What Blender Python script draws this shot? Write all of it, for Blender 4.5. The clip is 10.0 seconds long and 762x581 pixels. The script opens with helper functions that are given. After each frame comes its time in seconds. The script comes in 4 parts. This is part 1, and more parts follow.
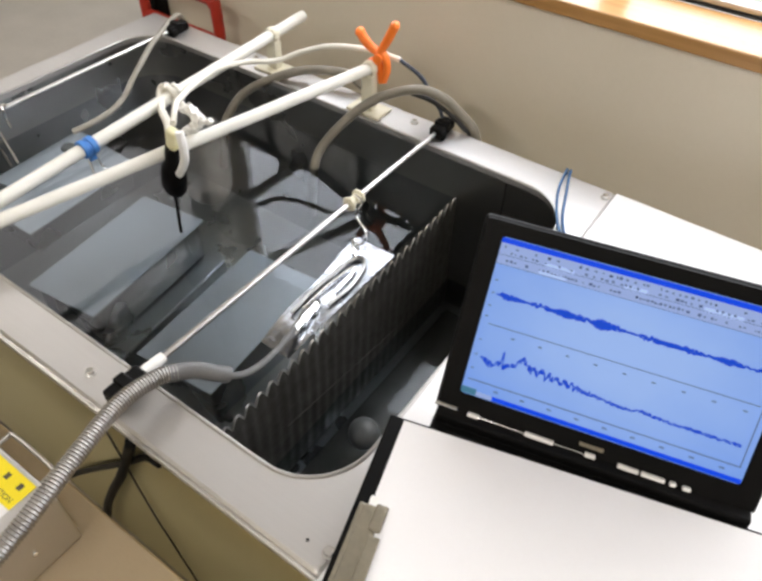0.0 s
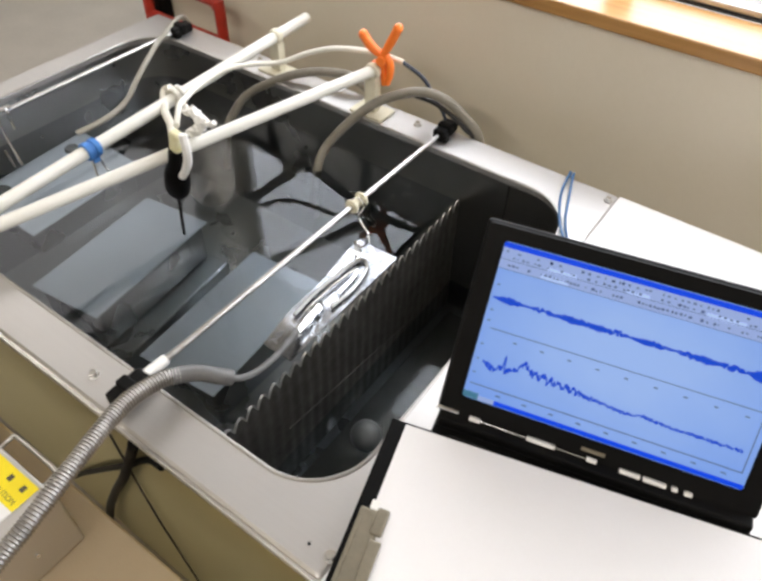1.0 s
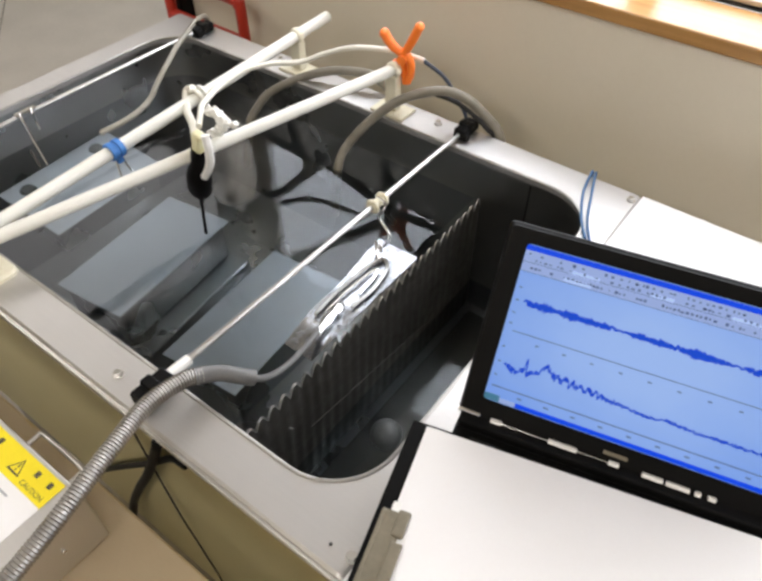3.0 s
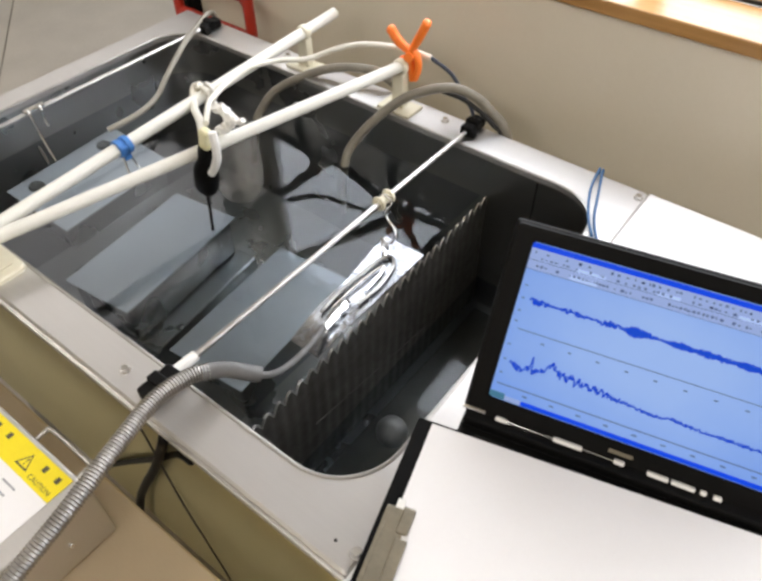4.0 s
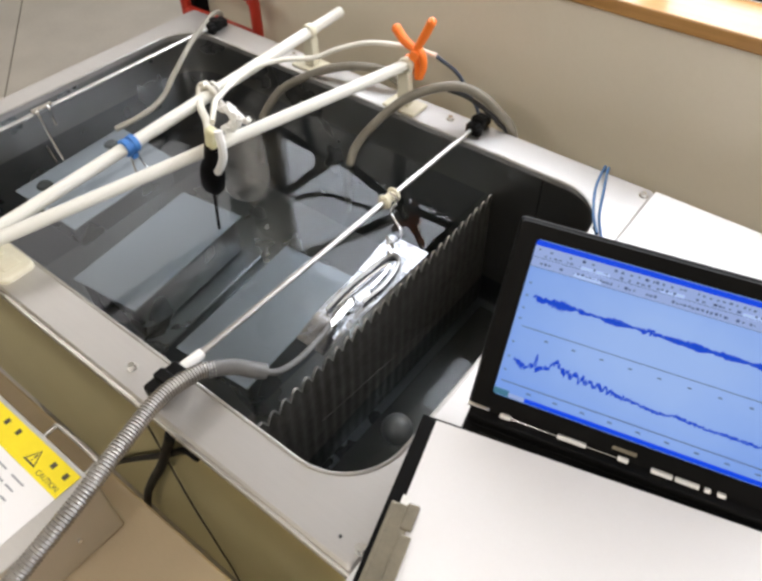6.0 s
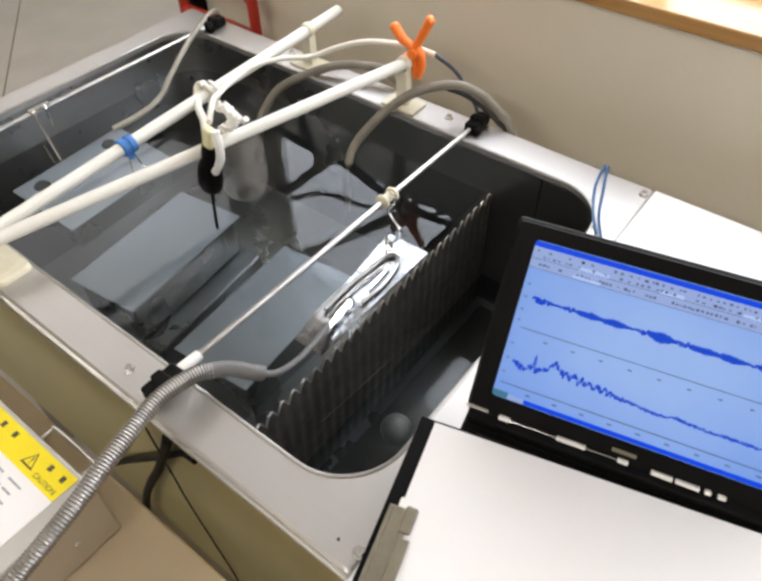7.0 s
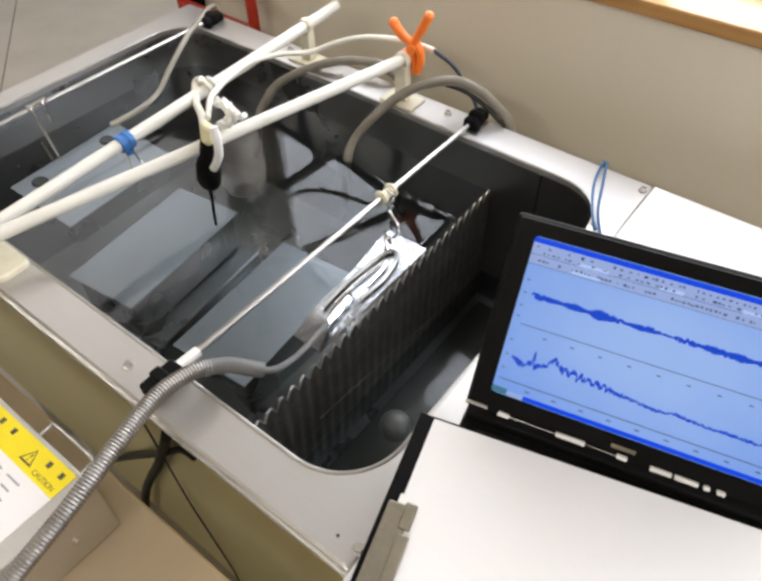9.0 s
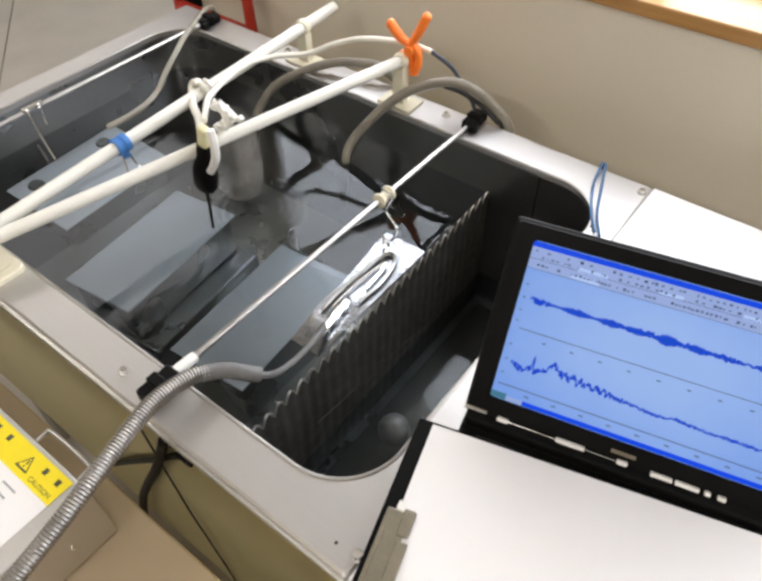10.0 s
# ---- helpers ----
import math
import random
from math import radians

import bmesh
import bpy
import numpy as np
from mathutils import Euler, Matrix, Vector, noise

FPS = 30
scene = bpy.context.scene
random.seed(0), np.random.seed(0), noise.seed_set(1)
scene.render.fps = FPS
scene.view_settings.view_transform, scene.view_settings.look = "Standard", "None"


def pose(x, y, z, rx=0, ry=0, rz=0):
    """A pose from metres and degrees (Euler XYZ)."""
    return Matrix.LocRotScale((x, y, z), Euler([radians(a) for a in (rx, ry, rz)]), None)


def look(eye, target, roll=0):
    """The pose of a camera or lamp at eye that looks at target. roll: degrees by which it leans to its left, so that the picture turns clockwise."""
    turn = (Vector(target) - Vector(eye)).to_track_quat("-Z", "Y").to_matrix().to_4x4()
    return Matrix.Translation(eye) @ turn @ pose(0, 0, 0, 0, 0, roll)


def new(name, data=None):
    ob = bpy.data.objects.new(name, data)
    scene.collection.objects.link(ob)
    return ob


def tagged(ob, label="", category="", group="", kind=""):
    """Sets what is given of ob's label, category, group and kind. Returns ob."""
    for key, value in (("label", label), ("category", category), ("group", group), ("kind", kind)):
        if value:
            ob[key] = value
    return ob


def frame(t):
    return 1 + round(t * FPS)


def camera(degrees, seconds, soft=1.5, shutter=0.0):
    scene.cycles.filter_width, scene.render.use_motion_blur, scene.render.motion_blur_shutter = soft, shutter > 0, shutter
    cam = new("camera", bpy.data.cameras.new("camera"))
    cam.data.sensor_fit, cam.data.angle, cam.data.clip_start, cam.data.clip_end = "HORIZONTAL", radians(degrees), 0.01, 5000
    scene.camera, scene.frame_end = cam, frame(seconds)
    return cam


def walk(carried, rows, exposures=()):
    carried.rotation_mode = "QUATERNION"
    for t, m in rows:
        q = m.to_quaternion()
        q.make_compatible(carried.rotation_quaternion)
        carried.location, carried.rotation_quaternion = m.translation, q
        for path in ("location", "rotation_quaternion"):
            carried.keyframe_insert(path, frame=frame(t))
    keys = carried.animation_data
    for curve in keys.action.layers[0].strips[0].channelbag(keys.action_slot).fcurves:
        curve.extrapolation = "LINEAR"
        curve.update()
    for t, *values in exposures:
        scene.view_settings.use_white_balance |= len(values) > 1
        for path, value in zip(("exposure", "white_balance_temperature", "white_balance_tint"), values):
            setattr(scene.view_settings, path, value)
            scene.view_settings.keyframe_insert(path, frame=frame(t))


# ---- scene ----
PATH = [
    (0, (0.016, -0.025, 1.513), (-0.771, 1.127, 0.08), 1.8),
    (0.5, (0.017, -0.024, 1.515), (-0.768, 1.13, 0.082), 1.9),
    (1, (0.015, -0.022, 1.517), (-0.779, 1.124, 0.082), 1.7),
    (1.5, (0.01, -0.021, 1.52), (-0.791, 1.115, 0.081), 1.7),
    (2, (0.01, -0.021, 1.523), (-0.803, 1.101, 0.081), 1.2),
    (2.5, (0.009, -0.021, 1.523), (-0.814, 1.093, 0.079), 0.7),
    (4, (0.01, -0.02, 1.525), (-0.831, 1.067, 0.072), -0.1),
    (4.5, (0.011, -0.02, 1.525), (-0.836, 1.061, 0.07), -0.1),
    (5, (0.012, -0.022, 1.526), (-0.837, 1.055, 0.07), -0.3),
    (5.5, (0.015, -0.022, 1.527), (-0.839, 1.052, 0.071), -0.6),
    (7, (0.013, -0.014, 1.526), (-0.842, 1.053, 0.065), -1.0),
    (7.5, (0.013, -0.011, 1.527), (-0.839, 1.052, 0.062), -1.1),
    (8, (0.013, -0.012, 1.526), (-0.836, 1.052, 0.061), -1.0),
    (8.5, (0.013, -0.014, 1.525), (-0.835, 1.05, 0.059), -0.9),
    (9, (0.012, -0.014, 1.525), (-0.834, 1.049, 0.058), -0.9),
    (9.5, (0.008, -0.011, 1.526), (-0.837, 1.051, 0.057), -1.0),
    (10, (0.008, -0.007, 1.525), (-0.835, 1.057, 0.056), -1.0),
]
cam = camera(58.7, 10.0, soft=3.0)
walk(cam, [(t, look(e, g, r)) for t, e, g, r in PATH], exposures=[(0, -0.25, 6450, 14), (10, -0.25, 6450, 14)])

# ---- light ----
world = bpy.data.worlds.new("world")
scene.world = world
world.use_nodes = True
_wn = world.node_tree.nodes
_sky = _wn.new("ShaderNodeTexSky")
_sky.sky_type, _sky.sun_disc = "NISHITA", False
_sky.sun_elevation, _sky.sun_rotation = radians(40), radians(200)
world.node_tree.links.new(_sky.outputs[0], _wn["Background"].inputs[0])
_wn["Background"].inputs[1].default_value = 0.08


def area_lamp(name, m, sx, sy, power, colour):
    data = bpy.data.lights.new(name, "AREA")
    data.shape, data.size, data.size_y, data.energy, data.color = "RECTANGLE", sx, sy, power, colour
    ob = new(name, data)
    ob.matrix_world = m
    return ob


# daylight in the window's opening
area_lamp("window_daylight", look((0.18, 1.205, 1.41), (0.18, -1.0, 1.41)), 3.15, 0.68, 54, (0.93, 0.96, 1.0))
# ceiling lights, unseen; the two wide bluish ones are added to brighten floor and boxes
LAMPS = [(-2.4, -0.6, 13, 0.24), (-0.5, -1.5, 29, 0.24), (1.4, -0.6, 18, 0.24), (-2.3, 3.3, 21, 0.7), (-2.95, 1.35, 4.2, 1.5)]
for _x, _y, _p, _w in LAMPS:
    area_lamp("unseen_ceiling_lamp", pose(_x, _y, 2.53), 1.2, _w, _p, (1.0, 0.95, 0.84) if _w < 0.5 else (0.86, 0.93, 1.0))


# ---- materials ----
def material(name):
    m = bpy.data.materials.new(name)
    m.use_nodes = True
    nt = m.node_tree
    return m, nt, nt.nodes["Principled BSDF"]


def noise_node(nt, scale, detail=4.0, stretch=None, rough=0.55):
    tc = nt.nodes.new("ShaderNodeTexCoord")
    n = nt.nodes.new("ShaderNodeTexNoise")
    n.inputs["Scale"].default_value, n.inputs["Detail"].default_value = scale, detail
    n.inputs["Roughness"].default_value = rough
    if stretch:
        mp = nt.nodes.new("ShaderNodeMapping")
        mp.inputs["Scale"].default_value = stretch
        nt.links.new(tc.outputs["Object"], mp.inputs[0])
        nt.links.new(mp.outputs[0], n.inputs["Vector"])
    else:
        nt.links.new(tc.outputs["Object"], n.inputs["Vector"])
    return n


def ramp(nt, source, lo, hi, a=0.35, b=0.65):
    r = nt.nodes.new("ShaderNodeMapRange")
    r.inputs[1].default_value, r.inputs[2].default_value = a, b
    r.inputs[3].default_value, r.inputs[4].default_value = lo, hi
    nt.links.new(source, r.inputs[0])
    return r.outputs[0]


def mixed(nt, fac, c1, c2):
    mx = nt.nodes.new("ShaderNodeMix")
    mx.data_type = "RGBA"
    nt.links.new(fac, mx.inputs[0])
    mx.inputs[6].default_value, mx.inputs[7].default_value = (*c1, 1), (*c2, 1)
    return mx.outputs[2]


def surface(name, c1, c2=None, rough=0.5, rough2=None, metal=0.0, scale=14.0, fine=180.0, bump=0.1,
            stretch=None, spec=0.5, coat=0.0):
    """A two-scale surface: large stains mix two colours, fine grain drives relief and roughness."""
    m, nt, b = material(name)
    c2 = c2 or tuple(x * 0.82 for x in c1)
    big = noise_node(nt, scale, 5.0)
    small = noise_node(nt, fine, 3.0, stretch)
    add = nt.nodes.new("ShaderNodeMath")
    add.operation = "MULTIPLY_ADD"
    nt.links.new(small.outputs[0], add.inputs[0])
    add.inputs[1].default_value = 0.35
    nt.links.new(big.outputs[0], add.inputs[2])
    nt.links.new(mixed(nt, ramp(nt, add.outputs[0], 0, 1, 0.48, 0.85), c1, c2), b.inputs["Base Color"])
    nt.links.new(ramp(nt, small.outputs[0], rough, rough2 if rough2 is not None else rough * 1.3), b.inputs["Roughness"])
    b.inputs["Metallic"].default_value = metal
    b.inputs["Specular IOR Level"].default_value = spec
    b.inputs["Coat Weight"].default_value = coat
    if bump:
        bp = nt.nodes.new("ShaderNodeBump")
        bp.inputs["Strength"].default_value, bp.inputs["Distance"].default_value = bump, 0.002
        nt.links.new(small.outputs[0], bp.inputs["Height"])
        nt.links.new(bp.outputs[0], b.inputs["Normal"])
    return m


def emitter(name, colour, strength):
    m, nt, b = material(name)
    b.inputs["Base Color"].default_value = (*[c * 0.3 for c in colour], 1)
    b.inputs["Emission Color"].default_value = (*colour, 1)
    b.inputs["Emission Strength"].default_value = strength
    b.inputs["Roughness"].default_value, b.inputs["Specular IOR Level"].default_value = 0.35, 0.15
    return m


def clear(name, tint, gloss, ior=1.33, bump=0.0, scale=20.0, rough=0.02, sheet=0.0):
    """Clear surface: light goes straight through, the gloss follows Fresnel, or is even on a sheet with two faces."""
    m, nt, b = material(name)
    nt.nodes.remove(b)
    out = nt.nodes["Material Output"]
    tr, gl = nt.nodes.new("ShaderNodeBsdfTransparent"), nt.nodes.new("ShaderNodeBsdfGlossy")
    tr.inputs[0].default_value = (*tint, 1)
    gl.inputs[0].default_value, gl.inputs["Roughness"].default_value = (*gloss, 1), rough
    fr, mx = nt.nodes.new("ShaderNodeFresnel"), nt.nodes.new("ShaderNodeMixShader")
    fr.inputs["IOR"].default_value = ior
    if sheet:
        mx.inputs[0].default_value = sheet
    else:
        nt.links.new(fr.outputs[0], mx.inputs[0])
    nt.links.new(tr.outputs[0], mx.inputs[1])
    nt.links.new(gl.outputs[0], mx.inputs[2])
    nt.links.new(mx.outputs[0], out.inputs[0])
    if bump:
        n = noise_node(nt, scale, 2.0)
        bp = nt.nodes.new("ShaderNodeBump")
        bp.inputs["Strength"].default_value, bp.inputs["Distance"].default_value = bump, 0.01
        nt.links.new(n.outputs[0], bp.inputs["Height"])
        nt.links.new(bp.outputs[0], gl.inputs["Normal"])
        nt.links.new(bp.outputs[0], fr.inputs["Normal"])
    return m


STEEL = surface("brushed_steel", (0.62, 0.605, 0.59), (0.59, 0.575, 0.56), 0.41, 0.45, 1.0, 6, 300, 0.008, (0.05, 1, 1))
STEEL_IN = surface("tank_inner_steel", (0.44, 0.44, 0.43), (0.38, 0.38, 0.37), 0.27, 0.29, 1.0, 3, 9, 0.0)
# olive base colour carries the reflection of the tan floor and side table
STEEL_SIDE_TINT = surface("reflection_tinted_side_steel", (0.76, 0.71, 0.43), (0.72, 0.665, 0.40), 0.38, 0.42, 1.0, 1.5, 5, 0.0)
STEEL_ROD = surface("satin_steel_rod", (0.58, 0.565, 0.54), (0.48, 0.465, 0.44), 0.32, 0.42, 1.0, 20, 120, 0.02)
STEEL_BOX = surface("transducer_steel", (0.84, 0.87, 0.90), (0.76, 0.79, 0.82), 0.34, 0.42, 0.45, 5, 60, 0.01)
STEEL_BRIGHT = surface("polished_steel", (0.85, 0.85, 0.84), (0.75, 0.75, 0.74), 0.14, 0.22, 1.0, 20, 150, 0.02)
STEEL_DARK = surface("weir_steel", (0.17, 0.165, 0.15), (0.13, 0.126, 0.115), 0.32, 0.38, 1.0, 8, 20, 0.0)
PVC = surface("pvc_plastic", (0.79, 0.78, 0.72), (0.74, 0.725, 0.65), 0.35, 0.45, 0, 10, 200, 0.03)
IVORY = surface("ivory_plastic", (0.76, 0.72, 0.57), (0.70, 0.65, 0.50), 0.4, 0.5, 0, 30, 200, 0.03)
WHITE_PLASTIC = surface("white_plastic", (0.82, 0.81, 0.78), (0.75, 0.74, 0.70), 0.38, 0.5, 0, 30, 200, 0.05)
ORANGE = surface("orange_plastic", (1.0, 0.24, 0.03), (0.95, 0.20, 0.02), 0.35, 0.45, 0, 40, 200, 0.03)
BLUE = surface("blue_plastic", (0.07, 0.24, 0.62), (0.05, 0.18, 0.5), 0.4, 0.5, 0, 40, 200, 0.05)
BLACK = surface("black_plastic", (0.007, 0.0067, 0.0067), (0.005, 0.005, 0.005), 0.36, 0.46, 0, 20, 400, 0.04, None, 0.08)
BLACK_MATT = surface("black_rubber", (0.014, 0.014, 0.014), (0.022, 0.021, 0.02), 0.6, 0.75, 0, 20, 300, 0.08)
# near-white colour that stands in for glare on the laptop's hinge trim
GLARE_WHITE = surface("hinge_glare_white", (0.90, 0.89, 0.87), (0.84, 0.83, 0.80), 0.15, 0.22, 0, 30, 200, 0.02)
PAPER = surface("white_paper", (0.80, 0.785, 0.78), (0.78, 0.765, 0.755), 0.75, 0.85, 0, 5, 250, 0.03)
TABLE_WHITE = surface("white_laminate", (0.81, 0.80, 0.795), (0.78, 0.77, 0.76), 0.35, 0.45, 0, 6, 250, 0.02)
WALL = surface("beige_wall_paint", (0.70, 0.64, 0.53), (0.675, 0.615, 0.505), 0.8, 0.9, 0, 2.5, 140, 0.12)
CEILING = surface("ceiling_paint", (0.78, 0.77, 0.74), (0.74, 0.73, 0.70), 0.85, 0.95, 0, 3, 80, 0.1)
FLOOR = surface("floor_vinyl", (0.60, 0.565, 0.51), (0.54, 0.51, 0.46), 0.35, 0.5, 0, 5, 90, 0.03)
HOSE = surface("grey_conduit", (0.24, 0.218, 0.175), (0.19, 0.172, 0.138), 0.36, 0.5, 0, 30, 200, 0.05)
HOSE_PALE = surface("pale_grey_conduit", (0.36, 0.335, 0.28), (0.29, 0.27, 0.225), 0.4, 0.55, 0, 30, 200, 0.05)
HOSE_METAL = surface("flexible_steel", (0.42, 0.40, 0.375), (0.31, 0.295, 0.275), 0.38, 0.50, 1.0, 40, 200, 0.05)
HOSE_DARK = surface("dark_grey_sleeve", (0.13, 0.128, 0.125), (0.10, 0.10, 0.098), 0.4, 0.55, 0, 30, 200, 0.04)
PLATE = surface("wet_plate_steel", (0.42, 0.43, 0.45), (0.17, 0.18, 0.20), 0.16, 0.30, 1.0, 26, 70, 0.26)
CABLE_BLUE = surface("blue_cable", (0.05, 0.14, 0.30), (0.04, 0.11, 0.24), 0.5, 0.6, 0, 30, 200, 0.03)
CABLE_SLATE = surface("slate_cable", (0.045, 0.058, 0.085), (0.035, 0.045, 0.07), 0.5, 0.6, 0, 30, 200, 0.03)
CABLE_WHITE = surface("white_cable", (0.78, 0.76, 0.68), (0.70, 0.67, 0.58), 0.4, 0.5, 0, 30, 200, 0.03)
RED = surface("red_paint", (0.50, 0.035, 0.02), (0.40, 0.03, 0.015), 0.35, 0.5, 0, 20, 200, 0.04)
YELLOW = surface("yellow_label", (0.86, 0.70, 0.01), (0.80, 0.64, 0.01), 0.4, 0.5, 0, 15, 200, 0.01)
INK = surface("dark_ink", (0.08, 0.07, 0.04), None, 0.5, 0.6, 0, 20, 200, 0.0)
GREY_INK = surface("grey_ink", (0.36, 0.36, 0.38), None, 0.5, 0.6, 0, 20, 200, 0.0)
TAN = surface("tan_table_top", (0.52, 0.415, 0.28), (0.46, 0.365, 0.245), 0.30, 0.42, 0.35, 5, 80, 0.04, (1, 12, 12))
PROBE_BLACK = surface("probe_black", (0.004, 0.004, 0.004), (0.007, 0.006, 0.006), 0.34, 0.45, 0, 25, 300, 0.04, None, 0.08)
YELLOWED = surface("yellowed_plastic", (0.66, 0.61, 0.33), (0.70, 0.67, 0.46), 0.4, 0.5, 0, 40, 200, 0.03)
WEIR_STEEL = surface("dark_weir_steel", (0.105, 0.10, 0.09), (0.07, 0.066, 0.058), 0.50, 0.62, 0.75, 14, 60, 0.03)
FLOAT_GREY = surface("float_plastic", (0.17, 0.18, 0.18), (0.11, 0.12, 0.12), 0.35, 0.45, 0.1, 25, 120, 0.04)
CLIP_GREY = surface("clip_metal", (0.27, 0.238, 0.178), (0.215, 0.19, 0.14), 0.35, 0.5, 0.5, 20, 200, 0.05)
WATER = clear("water", (0.60, 0.645, 0.68), (0.95, 0.97, 1.0), 1.34, 0.034, 26.0)


def milky(name, colour, veil, rough):
    """Cloudy thin plastic: part of the light goes straight through, the rest scatters."""
    m, nt, b = material(name)
    tr, mx = nt.nodes.new("ShaderNodeBsdfTransparent"), nt.nodes.new("ShaderNodeMixShader")
    n = noise_node(nt, 55.0, 3.0)
    b.inputs["Base Color"].default_value, b.inputs["Roughness"].default_value = (*colour, 1), rough
    nt.links.new(ramp(nt, n.outputs[0], veil * 0.55, veil * 1.4), mx.inputs[0])
    nt.links.new(tr.outputs[0], mx.inputs[1])
    nt.links.new(b.outputs[0], mx.inputs[2])
    nt.links.new(mx.outputs[0], nt.nodes["Material Output"].inputs[0])
    return m


RIPPLE = clear("ripple_water", (0.99, 0.99, 0.99), (0.95, 0.97, 1.0), 1.34, 0.03, 40.0)
MILKY_CUP = milky("cloudy_plastic", (0.42, 0.41, 0.38), 0.19, 0.3)
GLASS = clear("window_glass", (0.97, 0.98, 0.98), (1, 1, 1), 1.5, sheet=0.05)
LAMP_WHITE = emitter("lamp_diffuser", (1.0, 0.95, 0.86), 2.5)
OUTSIDE = emitter("outside_daylight", (0.92, 0.97, 1.0), 0.9)


def display_material():
    """Backlit panel, a little dimmer and bluer towards its edges."""
    m = emitter("screen_light_blue", (0.32, 0.52, 0.98), 0.72)
    nt = m.node_tree
    b = nt.nodes["Principled BSDF"]
    tc, mp, gr = nt.nodes.new("ShaderNodeTexCoord"), nt.nodes.new("ShaderNodeMapping"), nt.nodes.new("ShaderNodeTexGradient")
    mp.inputs["Location"].default_value, mp.inputs["Scale"].default_value = (-0.78, 0, -0.80), (1.5, 0, 1.5)
    gr.gradient_type = "SPHERICAL"
    nt.links.new(tc.outputs["Generated"], mp.inputs[0])
    nt.links.new(mp.outputs[0], gr.inputs[0])
    n = noise_node(nt, 22.0, 3.0)
    ad = nt.nodes.new("ShaderNodeMath")
    ad.operation = "MULTIPLY_ADD"
    ad.inputs[1].default_value = 0.35
    nt.links.new(n.outputs[0], ad.inputs[0])
    nt.links.new(gr.outputs[0], ad.inputs[2])
    nt.links.new(mixed(nt, ramp(nt, ad.outputs[0], 0, 1, 0.1, 0.9), (0.16, 0.34, 0.88), (0.37, 0.56, 0.99)), b.inputs["Emission Color"])
    return m


SCR_LIGHT = display_material()
SCR_PANEL = emitter("screen_grey_blue", (0.34, 0.46, 0.80), 0.75)
SCR_BLUE = emitter("screen_title_blue", (0.003, 0.06, 0.70), 1.0)
SCR_START = emitter("screen_teal", (0.06, 0.20, 0.30), 0.8)
SCR_FIELD = emitter("screen_field_pale", (0.46, 0.62, 0.98), 0.85)
SCR_TRACE = emitter("screen_trace_blue", (0.008, 0.07, 0.62), 0.85)
SCR_LINE = emitter("screen_line_grey", (0.10, 0.15, 0.33), 0.7)
SCR_ICON = emitter("screen_icon_dark", (0.03, 0.05, 0.16), 0.6)


def wood_material():
    m, nt, b = material("varnished_wood")
    tc, mp = nt.nodes.new("ShaderNodeTexCoord"), nt.nodes.new("ShaderNodeMapping")
    mp.inputs["Scale"].default_value = (1.5, 26, 26)
    n = nt.nodes.new("ShaderNodeTexNoise")
    n.inputs["Scale"].default_value, n.inputs["Detail"].default_value = 3.0, 6.0
    nt.links.new(tc.outputs["Object"], mp.inputs[0])
    nt.links.new(mp.outputs[0], n.inputs["Vector"])
    nt.links.new(mixed(nt, ramp(nt, n.outputs[0], 0, 1), (0.46, 0.25, 0.085), (0.34, 0.17, 0.05)), b.inputs["Base Color"])
    b.inputs["Roughness"].default_value = 0.32
    return m


WOOD = wood_material()


# ---- mesh helpers ----
def part(name, bm, mat, parent=None, label="", smooth=False):
    me = bpy.data.meshes.new(name)
    bmesh.ops.recalc_face_normals(bm, faces=bm.faces)
    bm.to_mesh(me)
    bm.free()
    me.materials.append(mat)
    if smooth:
        me.shade_smooth()
        me.set_sharp_from_angle(angle=radians(40))
    ob = new(name, me)
    if parent:
        ob.parent = parent
    if label:
        ob["label"] = label
    return ob


def thing(name, m, label, category, group="", kind=""):
    ob = new(name)
    ob.matrix_world = m
    ob.empty_display_size = 0.02
    return tagged(ob, label, category, group, kind)


def block(x0, x1, y0, y1, z0, z1, bevel=0.0, seg=2, bm=None, m=None):
    bm = bm or bmesh.new()
    made = bmesh.ops.create_cube(bm, size=1)["verts"]
    for v in made:
        v.co = Vector((x0 + (v.co.x + .5) * (x1 - x0), y0 + (v.co.y + .5) * (y1 - y0), z0 + (v.co.z + .5) * (z1 - z0)))
    if bevel:
        edges = list({e for v in made for e in v.link_edges})
        r = bmesh.ops.bevel(bm, geom=edges, offset=bevel, segments=seg, affect="EDGES", profile=0.5)
        made = list({v for f in r["faces"] for v in f.verts} | {v for v in made if v.is_valid})
    if m:
        bmesh.ops.transform(bm, matrix=m, verts=made)
    return bm


def rod(a, b, r, n=12, r2=None, bm=None):
    bm = bm or bmesh.new()
    a, b = Vector(a), Vector(b)
    turn = (b - a).to_track_quat("Z", "Y").to_matrix().to_4x4()
    bmesh.ops.create_cone(bm, segments=n, radius1=r, radius2=r if r2 is None else r2, depth=(b - a).length, cap_ends=True,
                          matrix=Matrix.Translation((a + b) / 2) @ turn)
    return bm


